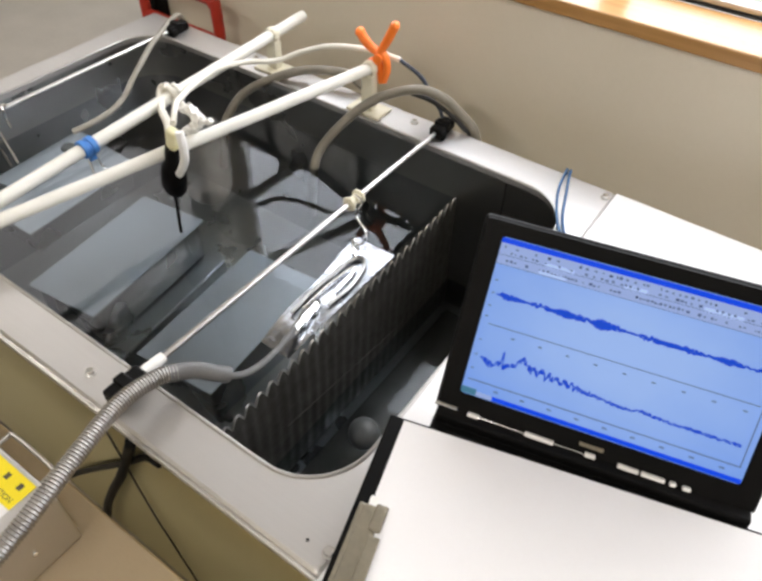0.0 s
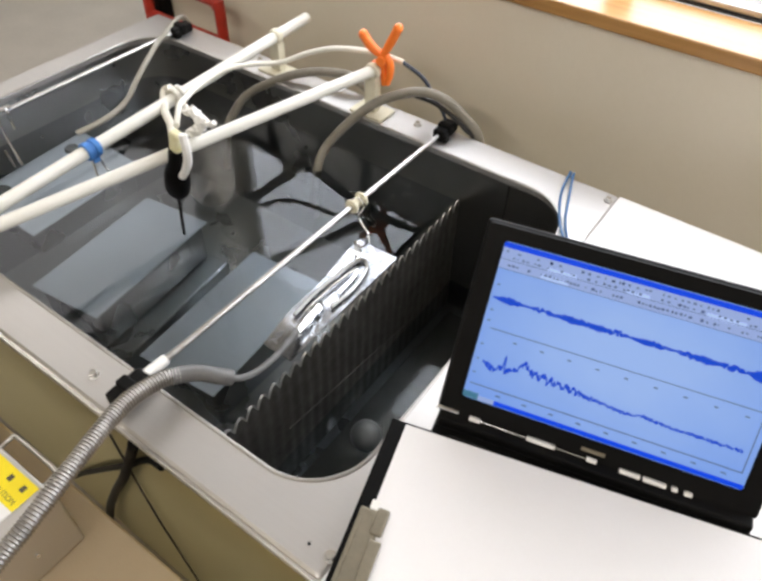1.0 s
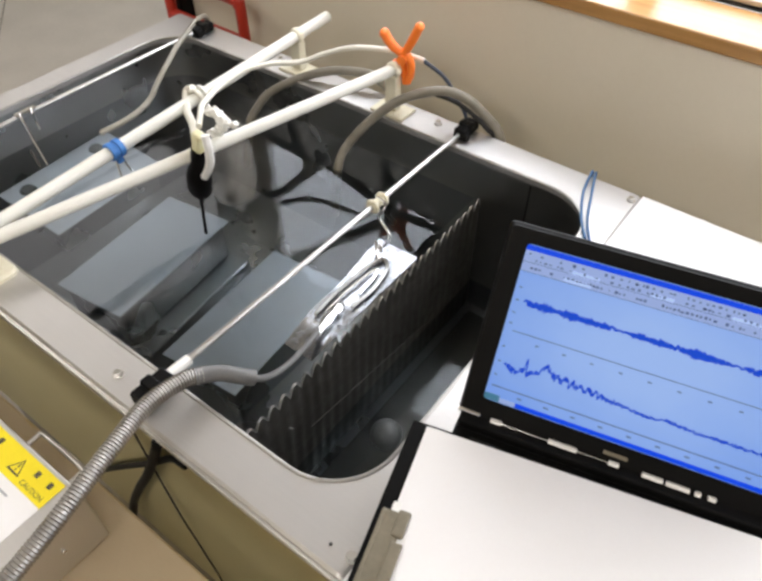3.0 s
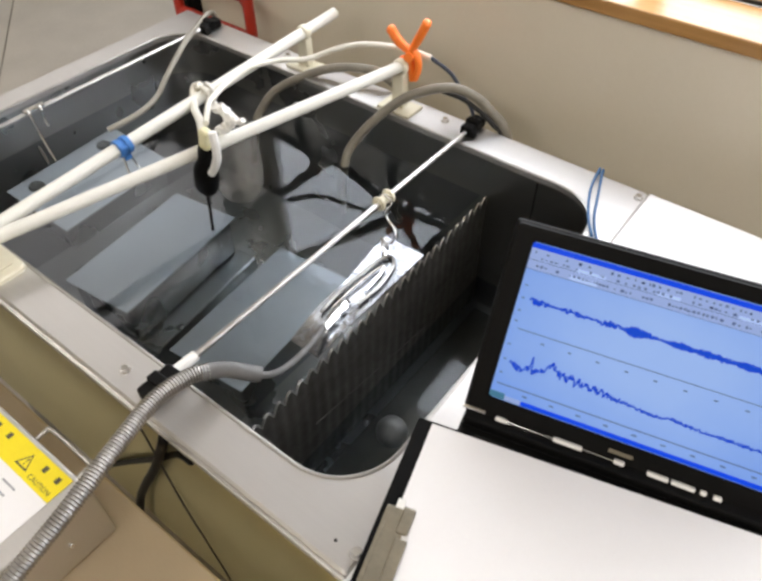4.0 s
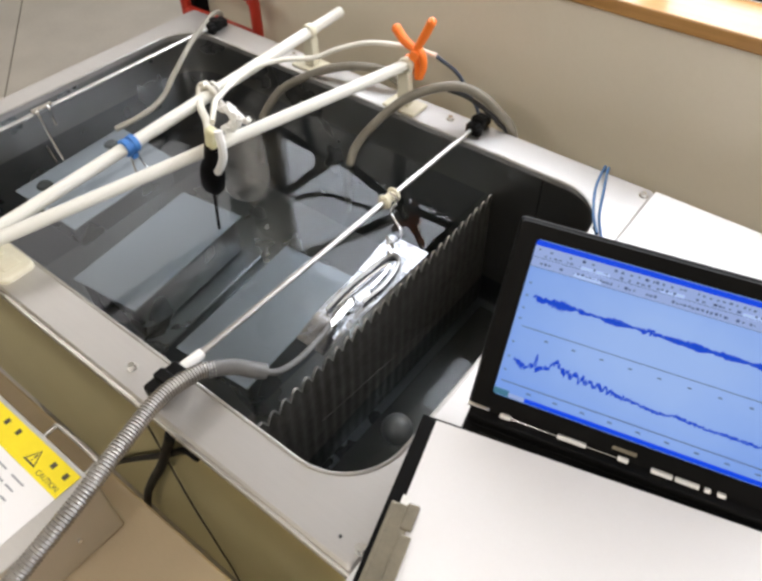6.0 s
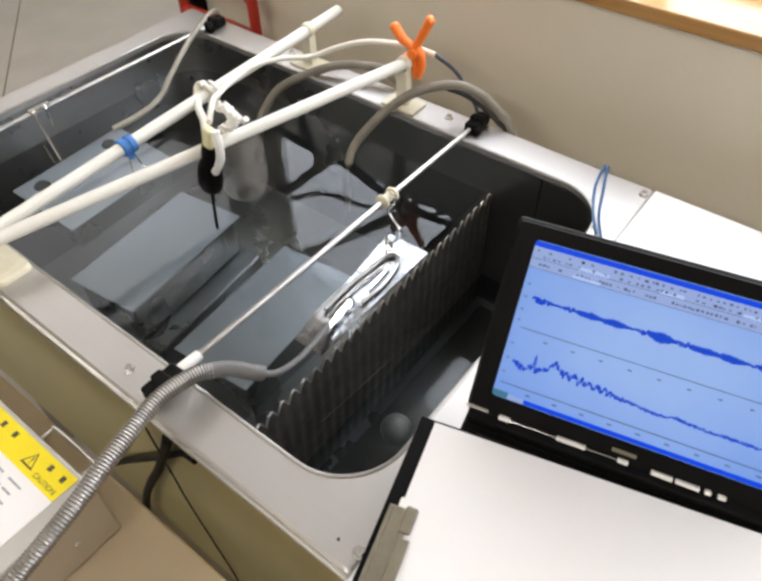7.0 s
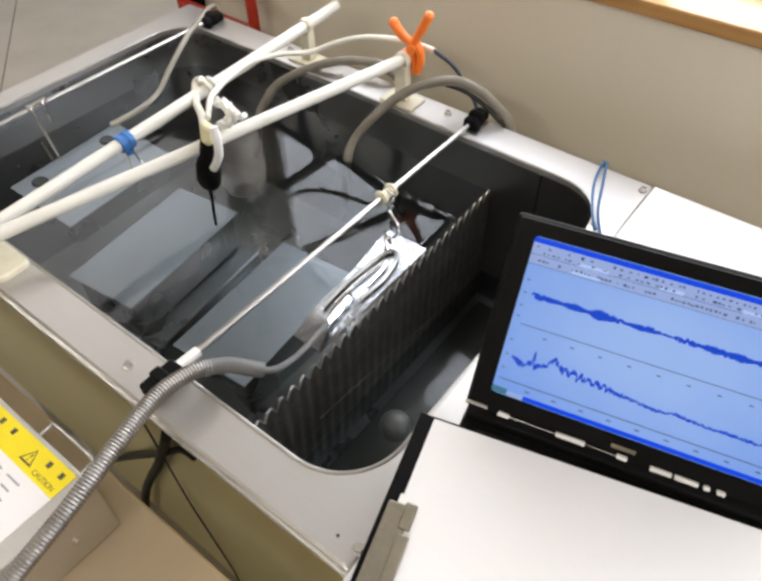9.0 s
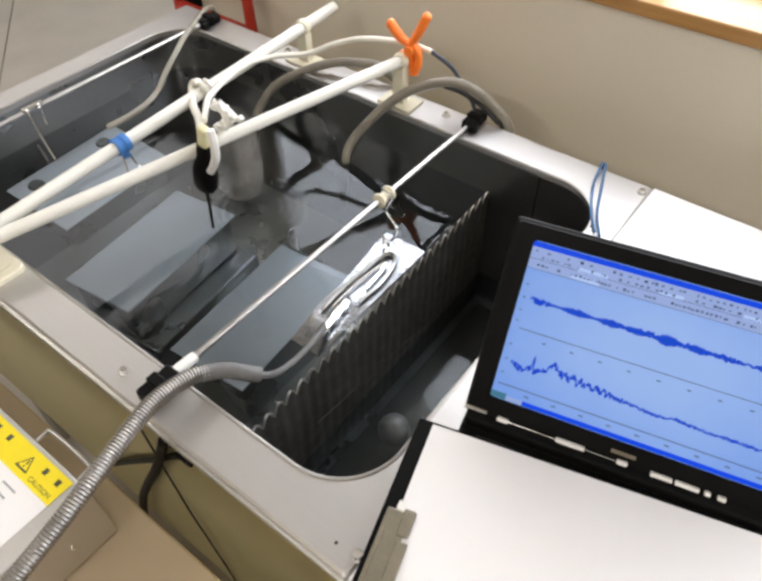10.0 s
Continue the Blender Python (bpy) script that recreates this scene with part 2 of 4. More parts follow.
def spline(points, steps=10):
    """Catmull-Rom through the points."""
    p = [Vector(q) for q in points]
    p = [p[0] * 2 - p[1]] + p + [p[-1] * 2 - p[-2]]
    out = []
    for i in range(1, len(p) - 2):
        for s in range(steps):
            t = s / steps
            a, b, c, d = p[i - 1:i + 3]
            out.append(0.5 * ((2 * b) + (c - a) * t + (2 * a - 5 * b + 4 * c - d) * t * t + (3 * b - a - 3 * c + d) * t ** 3))
    return out + [p[-2]]


def tube(points, radius, n=10, bm=None, ridge=None, closed=False):
    """A round tube along points; ridge(i) scales the radius."""
    bm = bm or bmesh.new()
    pts = [Vector(q) for q in points]
    rings, ref = [], None
    count = len(pts)
    for i, q in enumerate(pts):
        d = (pts[(i + 1) % count] - pts[i - 1]) if closed else (pts[min(i + 1, count - 1)] - pts[max(i - 1, 0)])
        d.normalize()
        if ref is None:
            ref = d.orthogonal().normalized()
        ref = (ref - d * ref.dot(d)).normalized()
        w = d.cross(ref)
        r = radius * (ridge(i) if ridge else 1)
        rings.append([bm.verts.new(q + (ref * math.cos(2 * math.pi * k / n) + w * math.sin(2 * math.pi * k / n)) * r) for k in range(n)])
    for a, b in zip(rings, rings[1:] + ([rings[0]] if closed else [])):
        for k in range(n):
            bm.faces.new((a[k], a[(k + 1) % n], b[(k + 1) % n], b[k]))
    if not closed:
        bm.faces.new(rings[0][::-1])
        bm.faces.new(rings[-1])
    return bm


def ring(centre, axis, radius, thick, n=20, bm=None):
    axis = Vector(axis).normalized()
    e = axis.orthogonal().normalized()
    f = axis.cross(e)
    return tube([Vector(centre) + (e * math.cos(2 * math.pi * i / n) + f * math.sin(2 * math.pi * i / n)) * radius for i in range(n)],
                thick, 8, bm, closed=True)


def rounded_rect(x0, x1, y0, y1, r, n=8):
    pts = []
    for cx, cy, a0 in ((x1 - r, y1 - r, 0), (x0 + r, y1 - r, 90), (x0 + r, y0 + r, 180), (x1 - r, y0 + r, 270)):
        for i in range(n + 1):
            a = radians(a0 + 90 * i / n)
            pts.append((cx + r * math.cos(a), cy + r * math.sin(a)))
    return pts


def loft(loops, bm=None, caps=(False, False)):
    """Joins closed loops of equal length with quads."""
    bm = bm or bmesh.new()
    rows = [[bm.verts.new(p) for p in lp] for lp in loops]
    n = len(rows[0])
    for a, b in zip(rows, rows[1:]):
        for k in range(n):
            bm.faces.new((a[k], a[(k + 1) % n], b[(k + 1) % n], b[k]))
    if caps[0]:
        bm.faces.new(rows[0][::-1])
    if caps[1]:
        bm.faces.new(rows[-1])
    return bm


RIM = 0.85       # height of the tank's rim
WEIR_Z = 0.754   # notches of the weir
WATER_Z = 0.762  # level of the main bath


# ---- the room ----
def room():
    f = part("floor", block(-6, 4, -3.5, 5, -0.1, 0), FLOOR)
    tagged(f, "light grey vinyl floor of the workshop", "floor", kind="structure")
    part("seam", block(-0.003, 0.003, -2.0, 2.0, 0.0005, 0.002, m=pose(-3.386, 1.40, 0, 0, 0, 54)), HOSE, f)
    c = part("ceiling", block(-6, 4, -3.5, 5, 2.6, 2.7), CEILING)
    tagged(c, "off-white painted ceiling", "ceiling", kind="structure")
    # wall behind the tank, with the window opening
    bm = block(-1.43, -1.38, 1.06, 1.2, 0, 2.6)
    block(1.75, 4, 1.06, 1.2, 0, 2.6, bm=bm)
    block(-1.38, 1.75, 1.06, 1.2, 0, 1.034, bm=bm)
    block(-1.38, 1.75, 1.06, 1.2, 1.78, 2.6, bm=bm)
    tagged(part("wall_north", bm, WALL), "beige painted wall behind the steel tank", "wall", kind="structure")
    for name, dims in (("wall_east", (4, 4.1, -3.5, 1.06)), ("wall_south", (-6, 4, -3.6, -3.5)), ("wall_west", (-6.1, -6, -3.5, 5)),
                       ("wall_far", (-6, -1.41, 5, 5.1)), ("wall_side", (-1.43, -1.41, 1.2, 5))):
        tagged(part(name, block(*dims, 0, 2.6), WALL), "beige painted room wall", "wall", kind="structure")
    p = part("door_post", block(-1.440, -1.396, 1.018, 1.058, 0, 2.1, 0.004), BLACK)
    tagged(p, "dark metal post at the wall's end", "post", kind="structure")
    # window
    w = thing("window_1", pose(0, 0, 0), "bright window with grey frame above a wooden sill", "window", kind="structure")
    part("window_sill", block(-1.43, 1.8, 1.048, 1.172, 1.036, 1.06, 0.003), WOOD, w, "varnished wooden sill")
    part("gasket", block(-1.38, 1.75, 1.172, 1.19, 1.06, 1.064), BLACK_MATT, w)
    part("bottom_rail", block(-1.38, 1.75, 1.175, 1.2, 1.064, 1.076, 0.003), STEEL, w)
    part("top_rail", block(-1.38, 1.75, 1.175, 1.2, 1.735, 1.779, 0.003), STEEL, w)
    for x in (-1.378, -0.36, 0.68, 1.698):
        part("stile", block(x, x + 0.05, 1.176, 1.199, 1.076, 1.735, 0.003), STEEL, w)
    for x0, x1 in ((-1.328, -0.36), (-0.31, 0.68), (0.73, 1.698)):
        o = part("pane", block(x0, x1, 1.186, 1.19, 1.076, 1.735), GLASS, w)
        o.visible_shadow = False
    b = part("backdrop", block(-1.405, 1.8, 1.40, 1.44, 0.95, 1.95), OUTSIDE)
    tagged(b, "bright pale daylight outside the window", "backdrop", kind="structure")
    # fixtures out of view, the two wide ones added as fill
    for x, y, _, w in LAMPS:
        t = thing("unseen_ceiling_light", pose(x, y, 2.6), "white ceiling light fixture out of view, placed to light the scene", "lamp", "ceiling lights")
        part("housing", block(-0.64, 0.64, -w / 2 - 0.02, w / 2 + 0.02, -0.03, -0.001, 0.004), WHITE_PLASTIC, t)
        part("diffuser", block(-0.6, 0.6, -w / 2, w / 2, -0.05, -0.03, 0.006), LAMP_WHITE, t)


# ---- the tank ----
IN = (-1.209, -0.212, 0.218, 0.845)
OUT = (-1.262, -0.172, 0.159, 0.912)


def tank():
    t = thing("steel_tank", pose(0, 0, 0), "stainless steel overflow bath tank half full of water", "tank")
    inner = lambda z, g=0.0, r=0.085: [(x, y, z) for x, y in rounded_rect(IN[0] + g, IN[1] - g, IN[2] + g, IN[3] - g, r - g)]
    outer = lambda z, g=0.0: [(x, y, z) for x, y in rounded_rect(OUT[0] + g, OUT[1] - g, OUT[2] + g, OUT[3] - g, 0.006)]
    part("rim", loft([outer(RIM - 0.010), outer(RIM - 0.003), outer(RIM, 0.003), outer(RIM, 0.007), inner(RIM, -0.004), inner(RIM, -0.001), inner(RIM - 0.003), inner(RIM - 0.012)]),
         STEEL, t, "flat brushed steel rim", True)
    fl = 0.50
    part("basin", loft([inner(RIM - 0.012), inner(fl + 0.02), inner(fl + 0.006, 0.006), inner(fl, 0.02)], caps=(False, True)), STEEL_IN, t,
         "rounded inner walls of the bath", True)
    # thin bead added to draw the bright highlight line on the inner edge
    part("edge_highlight_bead", tube([(x, y, RIM - 0.001) for x, y in rounded_rect(IN[0], IN[1], IN[2], IN[3], 0.085, 10)], 0.0028, 8, closed=True), STEEL_ROD, t, "satin steel bead added as the inner edge's highlight", True)
    # outer shell with a folded lip below the rim
    sh = lambda z, g: [(x, y, z) for x, y in rounded_rect(OUT[0] + g, OUT[1] - g, OUT[2] + g, OUT[3] - g, 0.006)]
    part("shell", loft([sh(RIM - 0.0105, 0.006), sh(0.335, 0.006), sh(0.33, 0.03)], caps=(False, True)), STEEL_SIDE_TINT, t, "shiny steel outer shell, tinted olive for reflected floor and table")
    part("lip", loft([sh(RIM - 0.0165, 0.0055), sh(RIM - 0.0165, -0.0035), sh(RIM - 0.0155, -0.0045), sh(RIM - 0.0125, -0.0045), sh(RIM - 0.0112, -0.003), sh(RIM - 0.0112, 0.0055)]), STEEL_BRIGHT, t)
    for x in (OUT[0] + 0.05, OUT[1] - 0.05):
        for y in (OUT[2] + 0.05, OUT[3] - 0.05):
            part("leg", rod((x, y, 0.0), (x, y, 0.331), 0.02, 14), STEEL, t)
    # screws on the rim, and a small plugged hole
    for x, y in ((-0.547, 0.185), (-0.178, 0.182), (-0.182, 0.889), (-0.545, 0.886), (-0.93, 0.185), (-0.93, 0.887)):
        bm = rod((x, y, RIM), (x, y, RIM + 0.0012), 0.0070, 18)
        rod((x, y, RIM + 0.0012), (x, y, RIM + 0.0068), 0.0058, 6, 0.0048, bm)
        part("screw", bm, STEEL_BRIGHT, t)
    part("plug", rod((-0.2035, 0.18, RIM), (-0.2035, 0.18, RIM + 0.0008), 0.0019, 12), BLACK_MATT, t)
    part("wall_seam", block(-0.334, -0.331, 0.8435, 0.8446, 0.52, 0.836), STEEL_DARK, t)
    # the weir: a sawtooth plate between the bath and the overflow side
    bm = bmesh.new()
    n, y0, y1 = 28, 0.2195, 0.8425
    top = []
    for i in range(n * 8 + 1):
        a = 2 * math.pi * i / 8
        k = 0.5 - 0.5 * math.cos(a)
        top.append((-0.4185 + 0.013 * (1 - i / (n * 8)) + 0.0017 * k, y0 + (y1 - y0) * i / (n * 8), WEIR_Z + 0.0205 * max(k, 0.0) ** 0.6))
    prof = lambda p: [(p[0], p[1], p[2]), (p[0], p[1], 0.745), (p[0] - 0.0005, p[1], 0.67), (-0.418, p[1], 0.502),
                      (-0.4215, p[1], 0.502), (p[0] - 0.004, p[1], 0.67), (p[0] - 0.0035, p[1], 0.745), (p[0] - 0.0035, p[1], p[2])]
    cols = [[bm.verts.new(q) for q in prof(p)] for p in top]
    for a, b in zip(cols, cols[1:]):
        for k in range(8):
            bm.faces.new((a[k], b[k], b[(k + 1) % 8], a[(k + 1) % 8]))
    bm.faces.new(cols[0])
    bm.faces.new(cols[-1][::-1])
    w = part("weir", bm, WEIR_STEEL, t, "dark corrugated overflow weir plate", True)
    part("edge_strip", tube([(-0.404, 0.357, 0.652), (-0.408, 0.682, 0.597)], 0.0006, 6), WEIR_STEEL, w)
    # bright bead along the teeth stands in for the highlights on their tips
    part("weir_highlight", tube([(p[0] - 0.001, p[1], p[2]) for p in top], 0.0017, 6), STEEL_ROD, t, "bright bead added as highlight on the weir's tips", True)
    # dark sheet added over the basin floor to shade the overflow side
    part("overflow_shade_sheet", block(-0.40, -0.24, 0.24, 0.82, 0.5015, 0.508, 0.002), STEEL_DARK, t, "dark sheet added to shade the overflow floor")
    # float in the overflow side
    bm = bmesh.new()
    bmesh.ops.create_uvsphere(bm, u_segments=28, v_segments=16, radius=0.026, matrix=Matrix.Translation((-0.337, 0.456, 0.570)))
    part("float_ball", bm, FLOAT_GREY, t, "round level float in the water", True)


def water():
    bm = bmesh.new()
    bmesh.ops.create_grid(bm, x_segments=2, y_segments=2, size=0.5, matrix=Matrix.Diagonal((0.80, 0.655, 1, 1)))
    w = part("water", bm, WATER)
    w.matrix_world = pose(-0.828, 0.5315, WATER_Z)
    tagged(w, "clear still water of the bath, rippling a little", "water", kind="structure")
    bm = bmesh.new()
    bmesh.ops.create_grid(bm, x_segments=2, y_segments=2, size=0.5, matrix=Matrix.Diagonal((0.212, 0.64, 1, 1)))
    o = part("overflow_water", bm, WATER)
    o.matrix_world = pose(-0.317, 0.5315, 0.565)
    tagged(o, "dark lower water beyond the weir", "water", kind="structure")
    rings = []
    for i in range(5):
        r, n = 0.016 + 0.015 * i, 56
        prof = ((-0.007, 0.0), (-0.0035, 0.00012), (0.0, 0.0002), (0.0035, 0.00012), (0.007, 0.0))
        loops = [[((r + a) * math.cos(2 * math.pi * k / n), (r + a) * math.sin(2 * math.pi * k / n), z) for k in range(n)] for a, z in prof]
        g = part("ripple", loft(loops), RIPPLE, None, "", True)
        g.matrix_world = pose(-0.665, 0.61, WATER_Z - 0.004)
        rings.append(tagged(g, "low round ripple on the water surface", "ripple", "ripples", "structure"))
    return w, o, rings


# ---- things in the bath ----
def transducer(m, label, a=0.073, b=0.138, deep=0.085, flange=True, face=STEEL_BOX):
    t = thing("transducer_box", m, label, "transducer", "boxes in the bath")
    part("body", block(-a + 0.007, a - 0.007, -b + 0.008, b - 0.008, -deep, -0.003, 0.006), STEEL_IN, t)
    part("face", block(-a, a, -b, b, -0.003, 0.0, 0.0012), face, t, "flat satin steel face")
    if flange:
        part("base_flange", block(-a - 0.006, a + 0.035, -b, b, -0.2, -0.085, 0.004), STEEL_IN, t)
    return t


def bath_things():
    transducer(pose(-0.853, 0.434, 0.70, 0, 0, 7), "satin steel immersible transducer box under water")
    transducer(pose(-0.590, 0.441, 0.70, 0, 0, 5), "satin steel transducer box beside the weir", 0.073, 0.138, 0.196, False)
    w = transducer(pose(-1.056, 0.466, 0.746, 0, 7, 4), "satin steel transducer box hung tilted from hooks", 0.079, 0.124, 0.06, False)
    for y in (-0.082, 0.075):
        part("socket", rod((-0.050, y, 0.0), (-0.050, y, 0.0035), 0.015, 24, 0.012), STEEL_DARK, w, "dark round cap", True)
    # bright plate next to the weir
    t = thing("hanging_plate", pose(-0.4605, 0.50, WATER_Z + 0.0045), "bright wet steel plate hung at the water surface", "plate")
    loops = []
    for i in range(31):
        y = -0.108 + 0.260 * i / 30
        z = -0.55 * max(-0.03 - y, 0.0) ** 2
        x0 = -0.025 - 0.085 * y + 0.002 * math.sin(y * 40)
        loops.append([(x0, y, z - 0.0015), (x0, y, z), (-0.010, y, z + 0.0008 * math.sin(y * 70)), (0.006, y, z + 0.0009 * math.sin(y * 88 + 2)), (0.020, y, z + 0.0007 * math.sin(y * 55 + 1)), (0.038, y, z), (0.038, y, z - 0.0015)])
    part("plate", loft(loops, None, (True, True)), PLATE, t, "", True)


room()
tank()
WATERS = water()
bath_things()


# ---- pipes, rods and clamps on the rim ----
def pipe_stand(m, height, label, wide=0.036):
    t = thing("pipe_clip", m, label, "clip", "pipe clips")
    part("base", block(-wide, wide, -0.024, 0.024, 0, 0.006, 0.0028), IVORY, t)
    part("post", block(-0.012, 0.012, -0.009, 0.009, 0.006, height - 0.010, 0.002), IVORY, t)
    bm = ring((0, 0, 0), (0, 1, 0), 0.0125, 0.0026, 24)
    bmesh.ops.scale(bm, vec=(1, 3.0, 1), verts=bm.verts)
    bmesh.ops.translate(bm, vec=(0, 0, height), verts=bm.verts)
    part("jaw", bm, IVORY, t, "", True)
    return t


P1A, P1B = Vector((-0.8645, 0.135, 0.8875)), Vector((-0.873, 0.972, 0.9265))
P2A, P2B = Vector((-0.846, 0.165, 0.896)), Vector((-0.634, 0.878, 0.933))


def hollow_pipe(name, a, b, r, label):
    t = thing(name, Matrix.Translation(a), label, "pipe", "plastic pipes")
    q = (b - a).to_track_quat("Z", "Y").to_matrix().to_4x4()
    L = (b - a).length
    c = lambda rr, z: [(rr * math.cos(2 * math.pi * i / 20), rr * math.sin(2 * math.pi * i / 20), z) for i in range(20)]
    bm = loft([c(r - .0025, 0.03), c(r - .0025, 0), c(r, 0), c(r, L), c(r - .0025, L), c(r - .0025, L - .03)], caps=(True, True))
    bmesh.ops.transform(bm, matrix=q, verts=bm.verts)
    part("pipe", bm, PVC, t, "", True)
    return t


def rim_things():
    hollow_pipe("plastic_pipe", P1A, P1B, 0.0105, "ivory plastic pipe laid across the tank")
    hollow_pipe("plastic_pipe", P2A, P2B, 0.0100, "ivory plastic pipe laid slanting across the tank")
    pipe_stand(pose(-0.872, 0.880, RIM, 0, 0, 0), 0.072, "ivory plastic pipe clip on the rear rim")
    pipe_stand(pose(-0.6362, 0.872, RIM, 0, 0, 0), 0.0815, "ivory plastic pipe clip under the orange clamp")
    c = pipe_stand(pose(-0.8655, 0.19, RIM, 0, 0, 0), 0.040, "ivory plastic pipe clip on the front rim", 0.03)
    lp = lambda z, g: [(x, y, z) for x, y in rounded_rect(-0.03 + g, 0.064 - g, -0.026 + g, 0.026 - g, 0.012 - g)]
    part("foot", loft([lp(0.0, 0.0), lp(0.006, 0.0), lp(0.0085, 0.0025)], caps=(True, True)), IVORY, c)
    part("rib", block(0.026, 0.048, -0.013, 0.013, 0.0085, 0.0105, 0.0009), IVORY, c)
    # blue ring on the first pipe
    d = (P1B - P1A).normalized()
    c = P1A + d * ((0.445 - P1A.y) / d.y)
    t = thing("hose_clamp", Matrix.Translation(c), "blue plastic ring clamp round the pipe", "clamp")
    for k0, k1, rr in ((-0.012, -0.003, 0.0150), (-0.003, 0.002, 0.0132), (0.002, 0.012, 0.0150)):
        bm = rod(d * k0, d * k1, rr, 20)
        bmesh.ops.bevel(bm, geom=bm.edges[:], offset=0.0012, segments=1, affect="EDGES")
        part("band", bm, BLUE, t, "", True)
    part("ear", block(0.0, 0.010, -0.006, 0.006, -0.021, -0.012, 0.002), BLUE, t)
    for s in (-0.006, 0.006):
        part("wire_leg", tube(spline([(0.004, s, -0.015), (0.010, s * 1.5, -0.035), (0.022, s * 2.5, -0.055)]), 0.0016, 6), STEEL_BRIGHT, t)
    # orange spring clamp
    t = thing("spring_clamp", pose(-0.629, 0.885, 0.922, 0, 0, 12), "orange plastic spring clamp gripping the pipe end", "clamp")
    for pts in ([(0.004, 0, 0.036), (-0.011, 0, 0.044), (-0.023, 0, 0.054), (-0.033, 0, 0.067)], [(0.004, 0, 0.036), (0.013, 0, 0.052), (0.022, 0, 0.070), (0.031, 0, 0.090)]):
        bm = tube(spline(pts, 6), 0.0078, 12, ridge=lambda i: (0.85, 0.9, 0.95, 1.0, 1.0, 1.0)[min(i // 3, 5)])
        bmesh.ops.create_uvsphere(bm, u_segments=14, v_segments=8, radius=0.0084, matrix=Matrix.Translation(pts[-1]))
        bmesh.ops.scale(bm, vec=(1, 1.25, 1), verts=bm.verts)
        part("handle", bm, ORANGE, t, "", True)
    for pts in ([(0.002, 0, 0.042), (0.001, 0, 0.026), (0.006, 0, 0.008), (0.010, 0, -0.016)], [(0.006, 0, 0.042), (0.017, 0, 0.026), (0.019, 0, 0.006), (0.013, 0, -0.014)]):
        bm = tube(spline(pts, 6), 0.0066, 12)
        bmesh.ops.scale(bm, vec=(1, 1.3, 1), verts=bm.verts)
        part("jaw", bm, ORANGE, t, "", True)
    part("pad", block(-0.016, -0.002, -0.008, 0.008, 0.010, 0.024, 0.004), ORANGE, t)
    part("pivot", rod((0.005, -0.013, 0.030), (0.005, 0.013, 0.030), 0.0085, 16), ORANGE, t, "", True)
    # the steel cross rods
    for x, z, y0, y1, lab in ((-0.490, 0.859, 0.178, 0.905, "thin steel rod across the tank held by black clips"),
                              (-1.147, 0.8585, 0.20, 0.888, "thin steel rod across the far end of the tank")):
        t = thing("steel_rod", pose(x, 0, z), lab, "rod", "cross rods")
        part("rod", rod((0, y0, 0), (0, y1, 0), 0.0042, 14), STEEL_ROD, t, "", True)
        for y in (y0 + 0.018, y1 - 0.012):
            bm = block(-0.012, 0.012, y - 0.027, y + 0.024, -0.0085, 0.010, 0.004)
            block(-0.013, 0.013, y - 0.010, y + 0.006, -0.0088, 0.014, 0.003, bm=bm)
            block(-0.006, 0.018, y - 0.028, y - 0.014, -0.0089, 0.006, 0.003, bm=bm)
            part("clip", bm, BLACK, t, "black plastic clip")
        if x > -1:
            part("sleeve", rod((0, 0.212, 0), (0, 0.250, 0), 0.0085, 16, 0.0072), WHITE_PLASTIC, t, "white sleeve", True)
            bm = rod((0, 0.618, 0), (0, 0.652, 0), 0.0078, 16)
            ring((0, 0.622, 0), (0, 1, 0), 0.0095, 0.003, 16, bm)
            ring((0, 0.646, 0), (0, 1, 0), 0.0095, 0.003, 16, bm)
            part("joint", bm, IVORY, t, "clamped joint", True)
            part("hook", tube(spline([(0, 0.634, 0.011), (0.014, 0.636, 0.001), (0.006, 0.631, -0.024), (0.027, 0.630, -0.050), (0.021, 0.628, -0.073), (0.006, 0.622, -0.083)]), 0.0021, 8), STEEL_BRIGHT, t)
            part("hook", tube(spline([(0.003, 0.625, -0.070), (0.010, 0.618, -0.084), (0.024, 0.611, -0.094), (0.030, 0.60, -0.097)]), 0.0021, 8), STEEL_BRIGHT, t)
            part("ring", ring((0.013, 0.621, -0.076), (0.5, 1, 0.2), 0.010, 0.0017), STEEL_BRIGHT, t)
        else:
            for y, k in ((0.437, 1.0), (0.460, 0.36)):
                part("hook", tube(spline([(-0.003, y, 0.002), (0.002, y, 0.0065), (0.008, y, 0.0), (0.018 * k + 0.002, y - 0.001, -0.040 * k), (0.039 * k, y - 0.002, -0.084 * k)]), 0.0028, 8), STEEL_BRIGHT, t, "", True)
            # short dark piece drawn for the hook's reflection, not a further hook
            part("hook", tube([(0.018, 0.425, -0.056), (0.034, 0.424, -0.086)], 0.0026, 8), STEEL_DARK, t)
            part("crossbar", rod((0.0, 0.43, 0.004), (0.0, 0.47, 0.004), 0.0055, 12), STEEL_BRIGHT, t)


rim_things()


